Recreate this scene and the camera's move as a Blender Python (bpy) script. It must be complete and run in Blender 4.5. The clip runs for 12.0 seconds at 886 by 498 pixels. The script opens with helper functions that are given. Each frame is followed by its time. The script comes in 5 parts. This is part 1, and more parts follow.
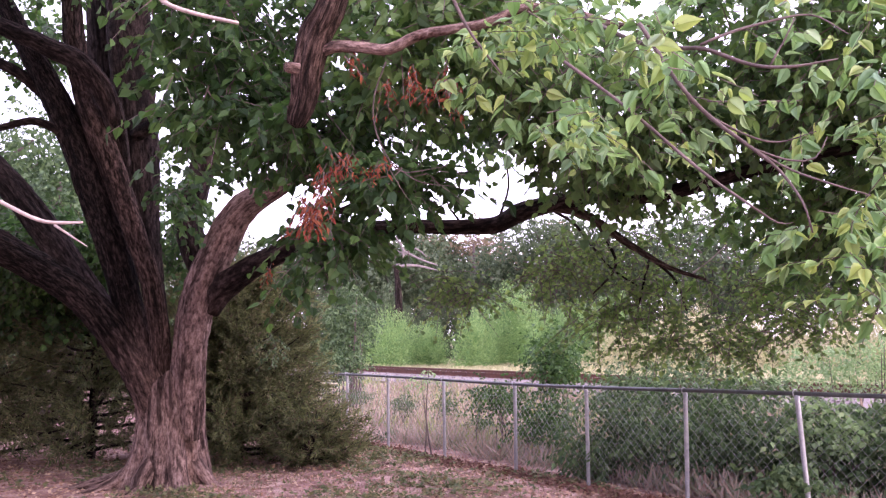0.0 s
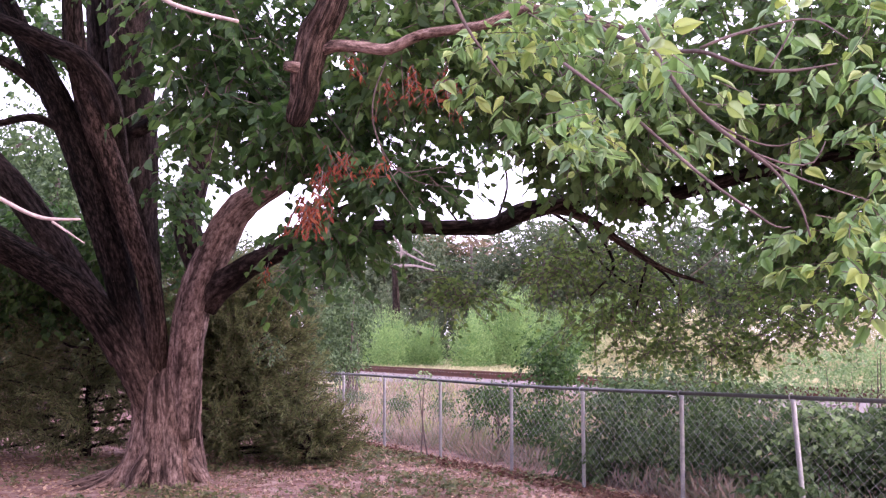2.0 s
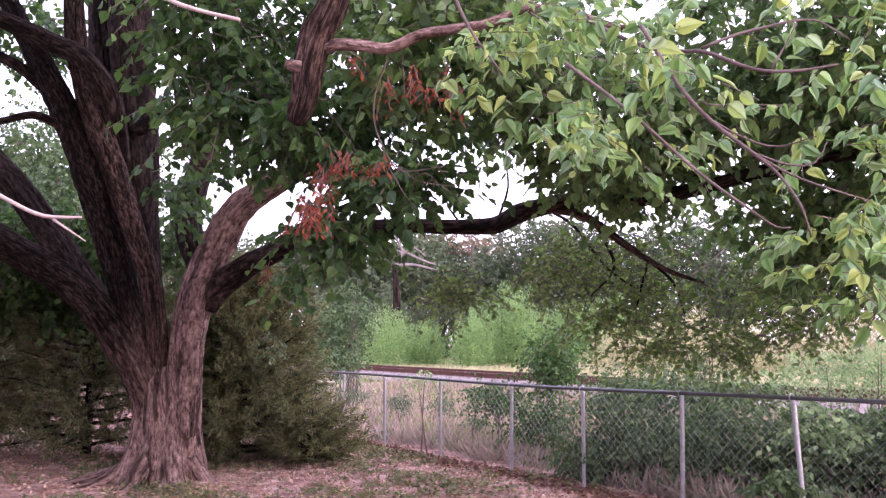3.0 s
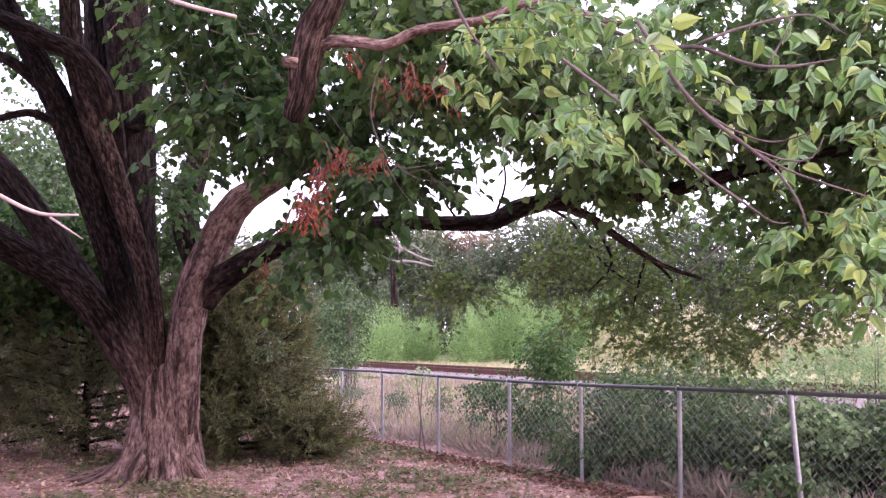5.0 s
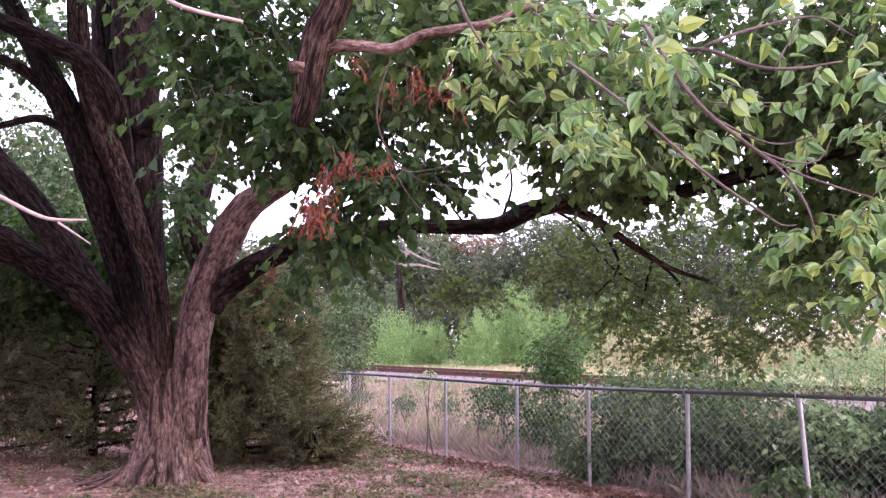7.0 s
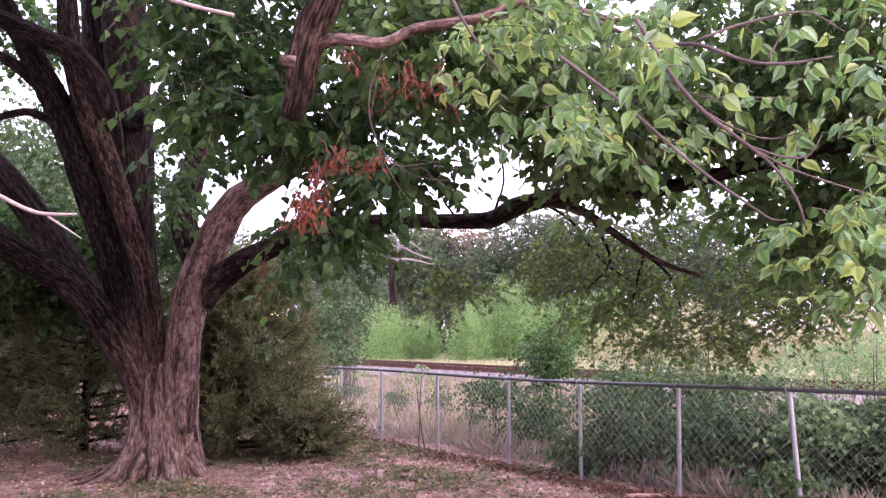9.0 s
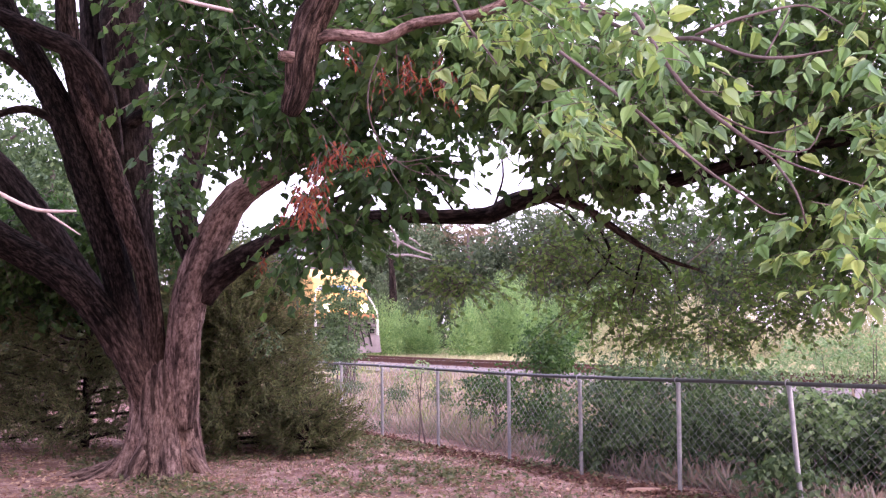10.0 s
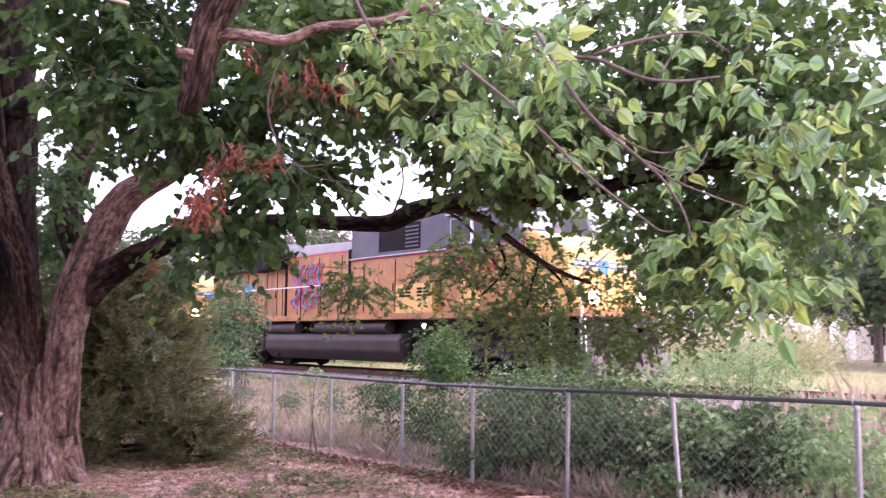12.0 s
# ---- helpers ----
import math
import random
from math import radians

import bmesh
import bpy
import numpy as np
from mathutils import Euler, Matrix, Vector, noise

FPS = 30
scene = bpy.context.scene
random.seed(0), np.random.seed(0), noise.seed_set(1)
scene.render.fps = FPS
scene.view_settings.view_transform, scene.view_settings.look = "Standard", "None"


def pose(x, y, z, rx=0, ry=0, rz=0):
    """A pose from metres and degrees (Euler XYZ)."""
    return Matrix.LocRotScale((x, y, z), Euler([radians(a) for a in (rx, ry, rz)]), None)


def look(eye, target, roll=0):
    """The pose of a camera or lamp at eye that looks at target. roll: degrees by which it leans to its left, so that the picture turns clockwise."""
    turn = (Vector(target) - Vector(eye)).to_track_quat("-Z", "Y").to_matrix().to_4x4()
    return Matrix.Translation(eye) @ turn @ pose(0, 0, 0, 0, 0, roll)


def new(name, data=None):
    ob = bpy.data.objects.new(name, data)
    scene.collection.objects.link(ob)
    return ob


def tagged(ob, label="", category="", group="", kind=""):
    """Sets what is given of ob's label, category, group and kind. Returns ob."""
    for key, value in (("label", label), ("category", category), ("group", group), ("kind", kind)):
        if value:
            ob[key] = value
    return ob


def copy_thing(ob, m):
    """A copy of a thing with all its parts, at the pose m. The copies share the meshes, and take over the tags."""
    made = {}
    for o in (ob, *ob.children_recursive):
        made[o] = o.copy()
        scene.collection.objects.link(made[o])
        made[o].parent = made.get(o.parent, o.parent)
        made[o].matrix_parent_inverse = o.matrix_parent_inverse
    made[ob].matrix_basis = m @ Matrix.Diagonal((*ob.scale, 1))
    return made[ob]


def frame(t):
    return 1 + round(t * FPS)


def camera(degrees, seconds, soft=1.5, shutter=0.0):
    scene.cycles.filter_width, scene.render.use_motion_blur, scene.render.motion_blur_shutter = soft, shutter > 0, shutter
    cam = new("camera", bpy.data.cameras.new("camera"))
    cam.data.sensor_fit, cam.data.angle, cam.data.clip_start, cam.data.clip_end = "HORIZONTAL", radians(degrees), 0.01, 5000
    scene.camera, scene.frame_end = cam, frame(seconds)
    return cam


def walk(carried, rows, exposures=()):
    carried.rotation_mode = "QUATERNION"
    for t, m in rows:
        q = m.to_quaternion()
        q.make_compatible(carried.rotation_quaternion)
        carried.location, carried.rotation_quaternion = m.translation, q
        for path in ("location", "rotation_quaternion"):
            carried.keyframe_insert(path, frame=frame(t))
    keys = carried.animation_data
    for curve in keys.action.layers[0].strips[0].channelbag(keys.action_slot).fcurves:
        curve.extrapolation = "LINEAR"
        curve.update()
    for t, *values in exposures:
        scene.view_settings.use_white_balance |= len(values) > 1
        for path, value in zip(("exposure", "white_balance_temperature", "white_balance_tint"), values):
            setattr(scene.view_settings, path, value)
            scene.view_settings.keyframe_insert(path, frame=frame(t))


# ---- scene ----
# the camera and its path
cam = camera(54.0, 12.0, soft=1.3, shutter=0.25)
EYE = (0.0, 0.0, 1.8)
PATH = [(0.0, 0.25, 6.04, 0.60), (0.5, 0.03, 6.18, 0.47), (1.0, -0.05, 6.19, 0.33), (1.5, -0.06, 6.11, 0.12),
        (2.0, 0.05, 6.07, 0.04), (2.5, 0.07, 6.07, -0.06), (3.0, 0.08, 6.02, -0.17), (5.0, -0.07, 5.79, 0.04),
        (5.5, 0.0, 5.90, 0.0), (6.0, 0.19, 6.07, 0.04), (6.5, 0.39, 6.06, 0.11), (7.0, 0.39, 6.03, 0.19),
        (9.0, -0.14, 5.66, 0.23), (9.5, -0.13, 5.48, 0.34), (10.0, -0.14, 5.36, 0.46), (10.5, -0.29, 5.28, 0.37),
        (11.0, -0.96, 5.19, 0.26), (11.5, -2.70, 5.31, 0.01), (11.8, -4.74, 5.60, -0.25), (12.0, -6.99, 5.90, -0.53)]
walk(cam, [(t, pose(*EYE, 90 + pitch, roll, yaw)) for t, yaw, pitch, roll in PATH],
     exposures=[(0.0, 0.93, 6300, 40), (10.5, 0.93, 6300, 40), (12.0, 1.0, 6300, 40)])

# light: a pale hazy evening sky and a soft low sun behind the camera
world = bpy.data.worlds.new("sky")
scene.world = world
world.use_nodes = True
wn = world.node_tree
wn.nodes.clear()
sky = wn.nodes.new("ShaderNodeTexSky")
sky.sky_type, sky.sun_disc = "NISHITA", False
sky.sun_elevation, sky.sun_rotation = radians(24), radians(132)
sky.dust_density = 4.0
pale = wn.nodes.new("ShaderNodeMixRGB")
pale.inputs[0].default_value = 0.6
pale.inputs[2].default_value = (9.2, 9.0, 10.2, 1)
back = wn.nodes.new("ShaderNodeBackground")
back.inputs[1].default_value = 0.23
wout = wn.nodes.new("ShaderNodeOutputWorld")
wn.links.new(sky.outputs[0], pale.inputs[1])
wn.links.new(pale.outputs[0], back.inputs[0])
wn.links.new(back.outputs[0], wout.inputs[0])
sun = new("sun", bpy.data.lights.new("sun", "SUN"))
sun.data.energy, sun.data.angle, sun.data.color = 0.75, radians(16), (1.0, 0.93, 0.86)
sun.matrix_world = look((7.4, -6.7, 4.4), (0, 0, 0))


# ---- materials ----
def nodes_of(name):
    mat = bpy.data.materials.new(name)
    mat.use_nodes = True
    t = mat.node_tree
    return mat, t, t.nodes["Principled BSDF"]


def ramp(t, source, stops):
    r = t.nodes.new("ShaderNodeValToRGB")
    while len(r.color_ramp.elements) < len(stops):
        r.color_ramp.elements.new(0.5)
    for e, (at, c) in zip(r.color_ramp.elements, stops):
        e.position, e.color = at, (*c, 1)
    t.links.new(source, r.inputs[0])
    return r.outputs[0]


def noise_at(t, scale, detail=6.0, stretch=(1, 1, 1), rough=0.6):
    co = t.nodes.new("ShaderNodeTexCoord")
    mp = t.nodes.new("ShaderNodeMapping")
    mp.inputs["Scale"].default_value = stretch
    nz = t.nodes.new("ShaderNodeTexNoise")
    nz.inputs["Scale"].default_value, nz.inputs["Detail"].default_value = scale, detail
    nz.inputs["Roughness"].default_value = rough
    t.links.new(co.outputs["Object"], mp.inputs[0])
    t.links.new(mp.outputs[0], nz.inputs["Vector"])
    return nz.outputs["Fac"]


def mix(t, fac, a, b, how="MIX"):
    m = t.nodes.new("ShaderNodeMixRGB")
    m.blend_type = how
    for i, v in enumerate((fac, a, b)):
        if isinstance(v, (int, float)):
            m.inputs[i].default_value = v
        elif isinstance(v, tuple):
            m.inputs[i].default_value = (*v, 1)
        else:
            t.links.new(v, m.inputs[i])
    return m.outputs[0]


def bump(t, p, height, strength, distance):
    b = t.nodes.new("ShaderNodeBump")
    b.inputs["Strength"].default_value, b.inputs["Distance"].default_value = strength, distance
    t.links.new(height, b.inputs["Height"])
    t.links.new(b.outputs[0], p.inputs["Normal"])


def surface(name, colours, scale=4.0, rough=0.6, metal=0.0, fine=60.0, relief=0.25, depth=0.01, stretch=(1, 1, 1), grit=0.8, shine=0.5):
    """A material of two noise scales: broad colour patches and fine grain with relief."""
    mat, t, p = nodes_of(name)
    broad = noise_at(t, scale, 5.0, stretch)
    grain = noise_at(t, fine, 4.0, stretch)
    n = len(colours)
    c = ramp(t, broad, [(0.28 + 0.44 * i / max(1, n - 1), k) for i, k in enumerate(colours)])
    g = ramp(t, grain, [(0.3, (0.62, 0.62, 0.62)), (0.7, (1.15, 1.15, 1.15))])
    t.links.new(mix(t, grit, c, g, "MULTIPLY"), p.inputs["Base Color"])
    p.inputs["Specular IOR Level"].default_value = shine
    p.inputs["Roughness"].default_value, p.inputs["Metallic"].default_value = rough, metal
    bump(t, p, grain, relief, depth)
    return mat


def leaf_material(name, colours, through_light=0.4, rough=0.45):
    """Leaves: each its own shade, with light shining through."""
    mat, t, p = nodes_of(name)
    geo = t.nodes.new("ShaderNodeNewGeometry")
    c = ramp(t, geo.outputs["Random Per Island"], [(i / max(1, len(colours) - 1), k) for i, k in enumerate(colours)])
    c = mix(t, 0.5, c, ramp(t, noise_at(t, 1.3, 3.0), [(0.3, (0.55, 0.6, 0.55)), (0.7, (1.2, 1.2, 1.1))]), "MULTIPLY")
    t.links.new(c, p.inputs["Base Color"])
    p.inputs["Roughness"].default_value = rough
    p.inputs["Specular IOR Level"].default_value = 0.35
    tr = t.nodes.new("ShaderNodeBsdfTranslucent")
    t.links.new(mix(t, 1.0, c, (1.15, 1.2, 0.75), "MULTIPLY"), tr.inputs[0])
    ms = t.nodes.new("ShaderNodeMixShader")
    ms.inputs[0].default_value = through_light
    t.links.new(p.outputs[0], ms.inputs[1])
    t.links.new(tr.outputs[0], ms.inputs[2])
    t.links.new(ms.outputs[0], t.nodes["Material Output"].inputs[0])
    return mat


def bark_material(name, dark, mid, light, groove=9.0, shaded=None):
    """Furrowed bark whose ridges run along the limb, with paler weathered patches. The last argument gives darker tones
    further out along a stem, painted for the crown's shade.
    """
    mat, t, p = nodes_of(name)
    at = t.nodes.new("ShaderNodeAttribute")
    at.attribute_name = "grain"

    def along(scale, stretch, detail=6.0, rough=0.6):
        mp = t.nodes.new("ShaderNodeMapping")
        mp.inputs["Scale"].default_value = (1, 1, stretch)
        nz = t.nodes.new("ShaderNodeTexNoise")
        nz.inputs["Scale"].default_value, nz.inputs["Detail"].default_value, nz.inputs["Roughness"].default_value = scale, detail, rough
        t.links.new(at.outputs["Vector"], mp.inputs[0])
        t.links.new(mp.outputs[0], nz.inputs["Vector"])
        return nz.outputs["Fac"]

    ridges, patch, fine, flecks = along(groove, 0.3, 6.0, 0.65), along(3.2, 0.6), along(95.0, 0.7), along(groove * 1.1, 0.7, 3.0)
    c = ramp(t, ridges, [(0.34, dark), (0.48, mid), (0.70, light)])
    # colour darkens outward along the limb, in place of the crown's shade
    if shaded:
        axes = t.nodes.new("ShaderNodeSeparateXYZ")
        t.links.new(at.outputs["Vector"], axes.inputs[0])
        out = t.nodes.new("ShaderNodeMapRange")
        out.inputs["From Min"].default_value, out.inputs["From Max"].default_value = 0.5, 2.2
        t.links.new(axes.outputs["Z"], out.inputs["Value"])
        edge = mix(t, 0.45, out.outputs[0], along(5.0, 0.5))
        c = mix(t, ramp(t, edge, [(0.25, (0, 0, 0)), (0.62, (1, 1, 1))]), c, ramp(t, ridges, [(0.36, shaded[0]), (0.47, shaded[1]), (0.66, shaded[2])]))
    furrow = along(groove * 0.42, 0.11, 3.0, 0.5)
    c = mix(t, 0.9, c, ramp(t, furrow, [(0.38, (0.22, 0.2, 0.2)), (0.47, (0.95, 0.95, 0.95)), (0.62, (1.2, 1.2, 1.2))]), "MULTIPLY")
    c = mix(t, 0.8, c, ramp(t, patch, [(0.32, (0.55, 0.52, 0.52)), (0.66, (1.25, 1.2, 1.18))]), "MULTIPLY")
    c = mix(t, 0.6, c, ramp(t, fine, [(0.3, (0.5, 0.5, 0.5)), (0.7, (1.3, 1.3, 1.3))]), "MULTIPLY")
    c = mix(t, ramp(t, flecks, [(0.68, (0, 0, 0)), (0.78, (0.28, 0.28, 0.28))]), c, tuple(min(1.0, k * 1.7) for k in light))
    t.links.new(c, p.inputs["Base Color"])
    p.inputs["Roughness"].default_value = 0.9
    p.inputs["Specular IOR Level"].default_value = 0.12
    bump(t, p, mix(t, 0.45, mix(t, 0.3, ridges, fine), furrow), 1.0, 0.11)
    return mat


def glow(name, colour, strength):
    mat, t, p = nodes_of(name)
    p.inputs["Emission Color"].default_value = (*colour, 1)
    p.inputs["Emission Strength"].default_value = strength
    return mat


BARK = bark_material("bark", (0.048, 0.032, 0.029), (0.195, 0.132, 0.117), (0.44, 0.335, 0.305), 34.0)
# darker copies of the trunk's bark, with the crown's shade put into their colour
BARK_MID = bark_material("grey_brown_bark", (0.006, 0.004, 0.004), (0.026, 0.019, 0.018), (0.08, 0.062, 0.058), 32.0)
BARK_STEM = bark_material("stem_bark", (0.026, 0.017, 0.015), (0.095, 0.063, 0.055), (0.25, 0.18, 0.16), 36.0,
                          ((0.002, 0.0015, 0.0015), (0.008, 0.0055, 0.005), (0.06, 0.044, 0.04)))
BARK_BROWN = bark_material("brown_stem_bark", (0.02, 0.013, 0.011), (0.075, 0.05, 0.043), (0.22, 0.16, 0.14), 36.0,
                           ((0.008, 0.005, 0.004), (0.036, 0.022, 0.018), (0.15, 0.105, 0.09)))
BARK_DARK = bark_material("shade_dark_bark", (0.006, 0.004, 0.004), (0.024, 0.0165, 0.015), (0.10, 0.073, 0.066), 30.0)
TWIG = surface("twig_bark", [(0.075, 0.055, 0.053), (0.19, 0.142, 0.14)], 8.0, 0.8)
DEAD = surface("bleached_dead_wood", [(0.34, 0.28, 0.27), (0.50, 0.42, 0.40)], 8.0, 0.8)
# the great tree's leaves in shaded, middle and lit tones, light put into colour
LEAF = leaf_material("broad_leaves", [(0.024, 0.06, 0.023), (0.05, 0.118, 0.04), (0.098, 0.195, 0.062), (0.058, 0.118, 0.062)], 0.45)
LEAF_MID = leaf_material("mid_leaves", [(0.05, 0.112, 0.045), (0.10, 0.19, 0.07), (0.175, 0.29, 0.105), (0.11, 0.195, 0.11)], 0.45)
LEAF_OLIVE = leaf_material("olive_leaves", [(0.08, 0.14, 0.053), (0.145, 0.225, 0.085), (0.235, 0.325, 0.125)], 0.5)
LEAF_LIT = leaf_material("lit_leaves", [(0.15, 0.29, 0.12), (0.24, 0.42, 0.18), (0.46, 0.57, 0.20), (0.28, 0.46, 0.32), (0.20, 0.37, 0.14)], 0.42, 0.28)
LEAF_RED = leaf_material("withered_leaves", [(0.15, 0.03, 0.02), (0.26, 0.065, 0.04), (0.34, 0.12, 0.06)], 0.35, 0.8)
CEDAR = leaf_material("cedar_sprays", [(0.05, 0.064, 0.036), (0.108, 0.13, 0.062), (0.20, 0.23, 0.105), (0.16, 0.115, 0.09)], 0.28, 0.75)
BUSH = leaf_material("shrub_leaves", [(0.042, 0.082, 0.045), (0.08, 0.14, 0.07), (0.14, 0.215, 0.11)], 0.38, 0.5)
WEED = leaf_material("tall_weed_leaves", [(0.13, 0.25, 0.115), (0.23, 0.38, 0.17), (0.35, 0.50, 0.24)], 0.42, 0.6)
BUSH_PALE = leaf_material("pale_weed_leaves", [(0.16, 0.27, 0.15), (0.25, 0.38, 0.21), (0.34, 0.46, 0.28)], 0.42, 0.6)
FAR_LEAF = leaf_material("far_tree_leaves", [(0.055, 0.085, 0.055), (0.085, 0.13, 0.075), (0.13, 0.165, 0.105)], 0.3, 0.6)
BRONZE = leaf_material("bronze_leaves", [(0.16, 0.12, 0.09), (0.24, 0.20, 0.13), (0.30, 0.20, 0.18)], 0.3, 0.6)
YARD_WEED = leaf_material("yard_weed_leaves", [(0.08, 0.10, 0.055), (0.14, 0.165, 0.09), (0.22, 0.225, 0.12), (0.20, 0.15, 0.10)], 0.3, 0.7)
STRAW_GRASS = leaf_material("straw_green_grass", [(0.33, 0.35, 0.22), (0.47, 0.46, 0.32), (0.60, 0.54, 0.43)], 0.35, 0.7)
DRY = leaf_material("dry_grass_blades", [(0.38, 0.26, 0.26), (0.56, 0.42, 0.43), (0.19, 0.22, 0.155), (0.46, 0.335, 0.34)], 0.35, 0.8)
GREEN_GRASS = leaf_material("green_grass_blades", [(0.20, 0.27, 0.11), (0.32, 0.38, 0.16), (0.46, 0.46, 0.24)], 0.35, 0.7)
LITTER = leaf_material("leaf_litter", [(0.18, 0.09, 0.076), (0.34, 0.19, 0.155), (0.48, 0.31, 0.235), (0.66, 0.50, 0.40)], 0.15, 0.85)
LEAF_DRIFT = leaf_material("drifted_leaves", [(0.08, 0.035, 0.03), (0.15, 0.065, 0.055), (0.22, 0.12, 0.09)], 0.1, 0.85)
DEAD_GREY = surface("grey_dead_wood", [(0.15, 0.13, 0.135), (0.27, 0.235, 0.24)], 3.0, 0.85)
GALV = surface("galvanised_steel", [(0.34, 0.35, 0.38), (0.48, 0.49, 0.53)], 12.0, 0.45, 0.6, 90.0, 0.05)
RAIL_GALV = surface("weathered_top_rail", [(0.08, 0.09, 0.095), (0.15, 0.16, 0.165)], 6.0, 0.5, 0.5, 90.0, 0.05)
WIRE = surface("fence_wire", [(0.32, 0.32, 0.34), (0.46, 0.46, 0.48)], 6.0, 0.5, 0.3)
RUST = surface("rusty_rail_steel", [(0.10, 0.045, 0.035), (0.19, 0.085, 0.06)], 5.0, 0.8, 0.2)
RAIL_TOP = surface("polished_rail_head", [(0.45, 0.42, 0.42), (0.6, 0.57, 0.56)], 5.0, 0.25, 0.9)
TIE = surface("creosoted_timber", [(0.06, 0.045, 0.04), (0.13, 0.10, 0.09)], 6.0, 0.9)
STONE = surface("ballast_stone", [(0.15, 0.125, 0.125), (0.28, 0.24, 0.24)], 9.0, 0.9)
WOOD = surface("broken_wood", [(0.40, 0.22, 0.17), (0.62, 0.42, 0.34)], 9.0, 0.8, stretch=(1, 6, 6))
WALL_BROWN = surface("blocker_wall_brown", [(0.16, 0.13, 0.11), (0.24, 0.20, 0.17)], 1.5, 0.8, stretch=(1, 1, 6))
# one paint: light put into the nose's yellow, shade into the body's
YELLOW_LIT_PALE = surface("yellow_paint_lit_pale", [(0.62, 0.36, 0.10), (0.72, 0.45, 0.15)], 0.9, 0.4, fine=22.0, relief=0.05, grit=0.3)
YELLOW = surface("yellow_paint_shaded", [(0.33, 0.138, 0.055), (0.43, 0.20, 0.073), (0.23, 0.083, 0.042)], 1.3, 0.45, fine=16.0, relief=0.05, grit=0.65, stretch=(1, 1, 0.35))
GREY = surface("grey_locomotive_paint", [(0.07, 0.072, 0.087), (0.12, 0.122, 0.145)], 0.9, 0.45, fine=22.0, relief=0.05, grit=0.3, shine=0.2)
PILOT = surface("mauve_grey_pilot_paint", [(0.07, 0.056, 0.062), (0.16, 0.132, 0.142)], 2.2, 0.55, fine=25.0, relief=0.05, grit=0.6)
WINDOW_TRIM = surface("lilac_grey_trim_paint", [(0.34, 0.33, 0.38), (0.46, 0.45, 0.50)], 1.5, 0.5, fine=25.0, relief=0.04, grit=0.3)
HOOD_TOP = surface("pale_roof_paint", [(0.28, 0.28, 0.30), (0.40, 0.40, 0.42)], 1.2, 0.5, fine=25.0, relief=0.04, grit=0.3)
GRIME = surface("grimy_underframe", [(0.010, 0.008, 0.008), (0.028, 0.022, 0.021)], 2.0, 0.75, fine=30.0, shine=0.15)
TANKGREY = surface("dusty_brown_tank_paint", [(0.028, 0.019, 0.020), (0.058, 0.042, 0.044)], 1.5, 0.5, fine=30.0, relief=0.05, shine=0.3)
BLACK = surface("black_gap", [(0.006, 0.006, 0.006), (0.014, 0.013, 0.013)], 3.0, 0.7, shine=0.15)
RED = surface("red_stripe", [(0.55, 0.06, 0.05), (0.45, 0.05, 0.04)], 3.0, 0.5, relief=0.03)
WHITE = surface("white_paint", [(0.78, 0.77, 0.76), (0.84, 0.83, 0.82)], 3.0, 0.5, relief=0.03)
BLUE = surface("blue_paint", [(0.06, 0.22, 0.52), (0.08, 0.28, 0.60)], 3.0, 0.5, relief=0.03)
SPRAY = surface("purple_spray_paint", [(0.30, 0.05, 0.16), (0.42, 0.07, 0.20)], 3.0, 0.5, relief=0.03)
GLASSY, _t, _p = nodes_of("dark_cab_glass")
_p.inputs["Base Color"].default_value, _p.inputs["Roughness"].default_value = (0.02, 0.022, 0.025, 1), 0.06
_p.inputs["IOR"].default_value, _p.inputs["Specular IOR Level"].default_value = 1.5, 0.25
SCREEN, _t, _p = nodes_of("reflecting_windscreen")
_p.inputs["Base Color"].default_value, _p.inputs["Metallic"].default_value, _p.inputs["Roughness"].default_value = (0.7, 0.72, 0.76, 1), 1.0, 0.12
# emission on added discs around the lamps, imitating their glare
GLARE = glow("lamp_glare", (1.0, 0.62, 0.28), 9.0)
LAMP = glow("headlight_lens", (1.0, 0.82, 0.55), 140.0)
LAMP_SMALL = glow("step_light", (1.0, 0.95, 0.85), 14.0)


# ---- mesh helpers ----
class Geo:
    """Collects vertices and faces of one mesh."""

    def __init__(self):
        self.v, self.f, self.n, self.grain = [], [], 0, []

    def add(self, verts, faces, grain=None):
        self.v.append(np.asarray(verts, float).reshape(-1, 3))
        self.grain.append(self.v[-1] if grain is None else grain.reshape(-1, 3))
        self.f.append(np.asarray(faces, int) + self.n)
        self.n += len(self.v[-1])

    def mesh(self, name, mats, smooth=False):
        me = bpy.data.meshes.new(name)
        v = np.concatenate(self.v)
        sizes = np.concatenate([np.full(len(f), f.shape[1]) for f in self.f])
        loops = np.concatenate([f.ravel() for f in self.f])
        me.vertices.add(len(v))
        me.vertices.foreach_set("co", v.ravel())
        me.loops.add(len(loops))
        me.loops.foreach_set("vertex_index", loops)
        me.polygons.add(len(sizes))
        me.polygons.foreach_set("loop_start", np.concatenate([[0], np.cumsum(sizes)[:-1]]))
        me.polygons.foreach_set("use_smooth", np.full(len(sizes), smooth))
        me.attributes.new("grain", "FLOAT_VECTOR", "POINT").data.foreach_set("vector", np.concatenate(self.grain).ravel())
        for m in mats if isinstance(mats, (list, tuple)) else [mats]:
            me.materials.append(m)
        me.update(calc_edges=True)
        return me


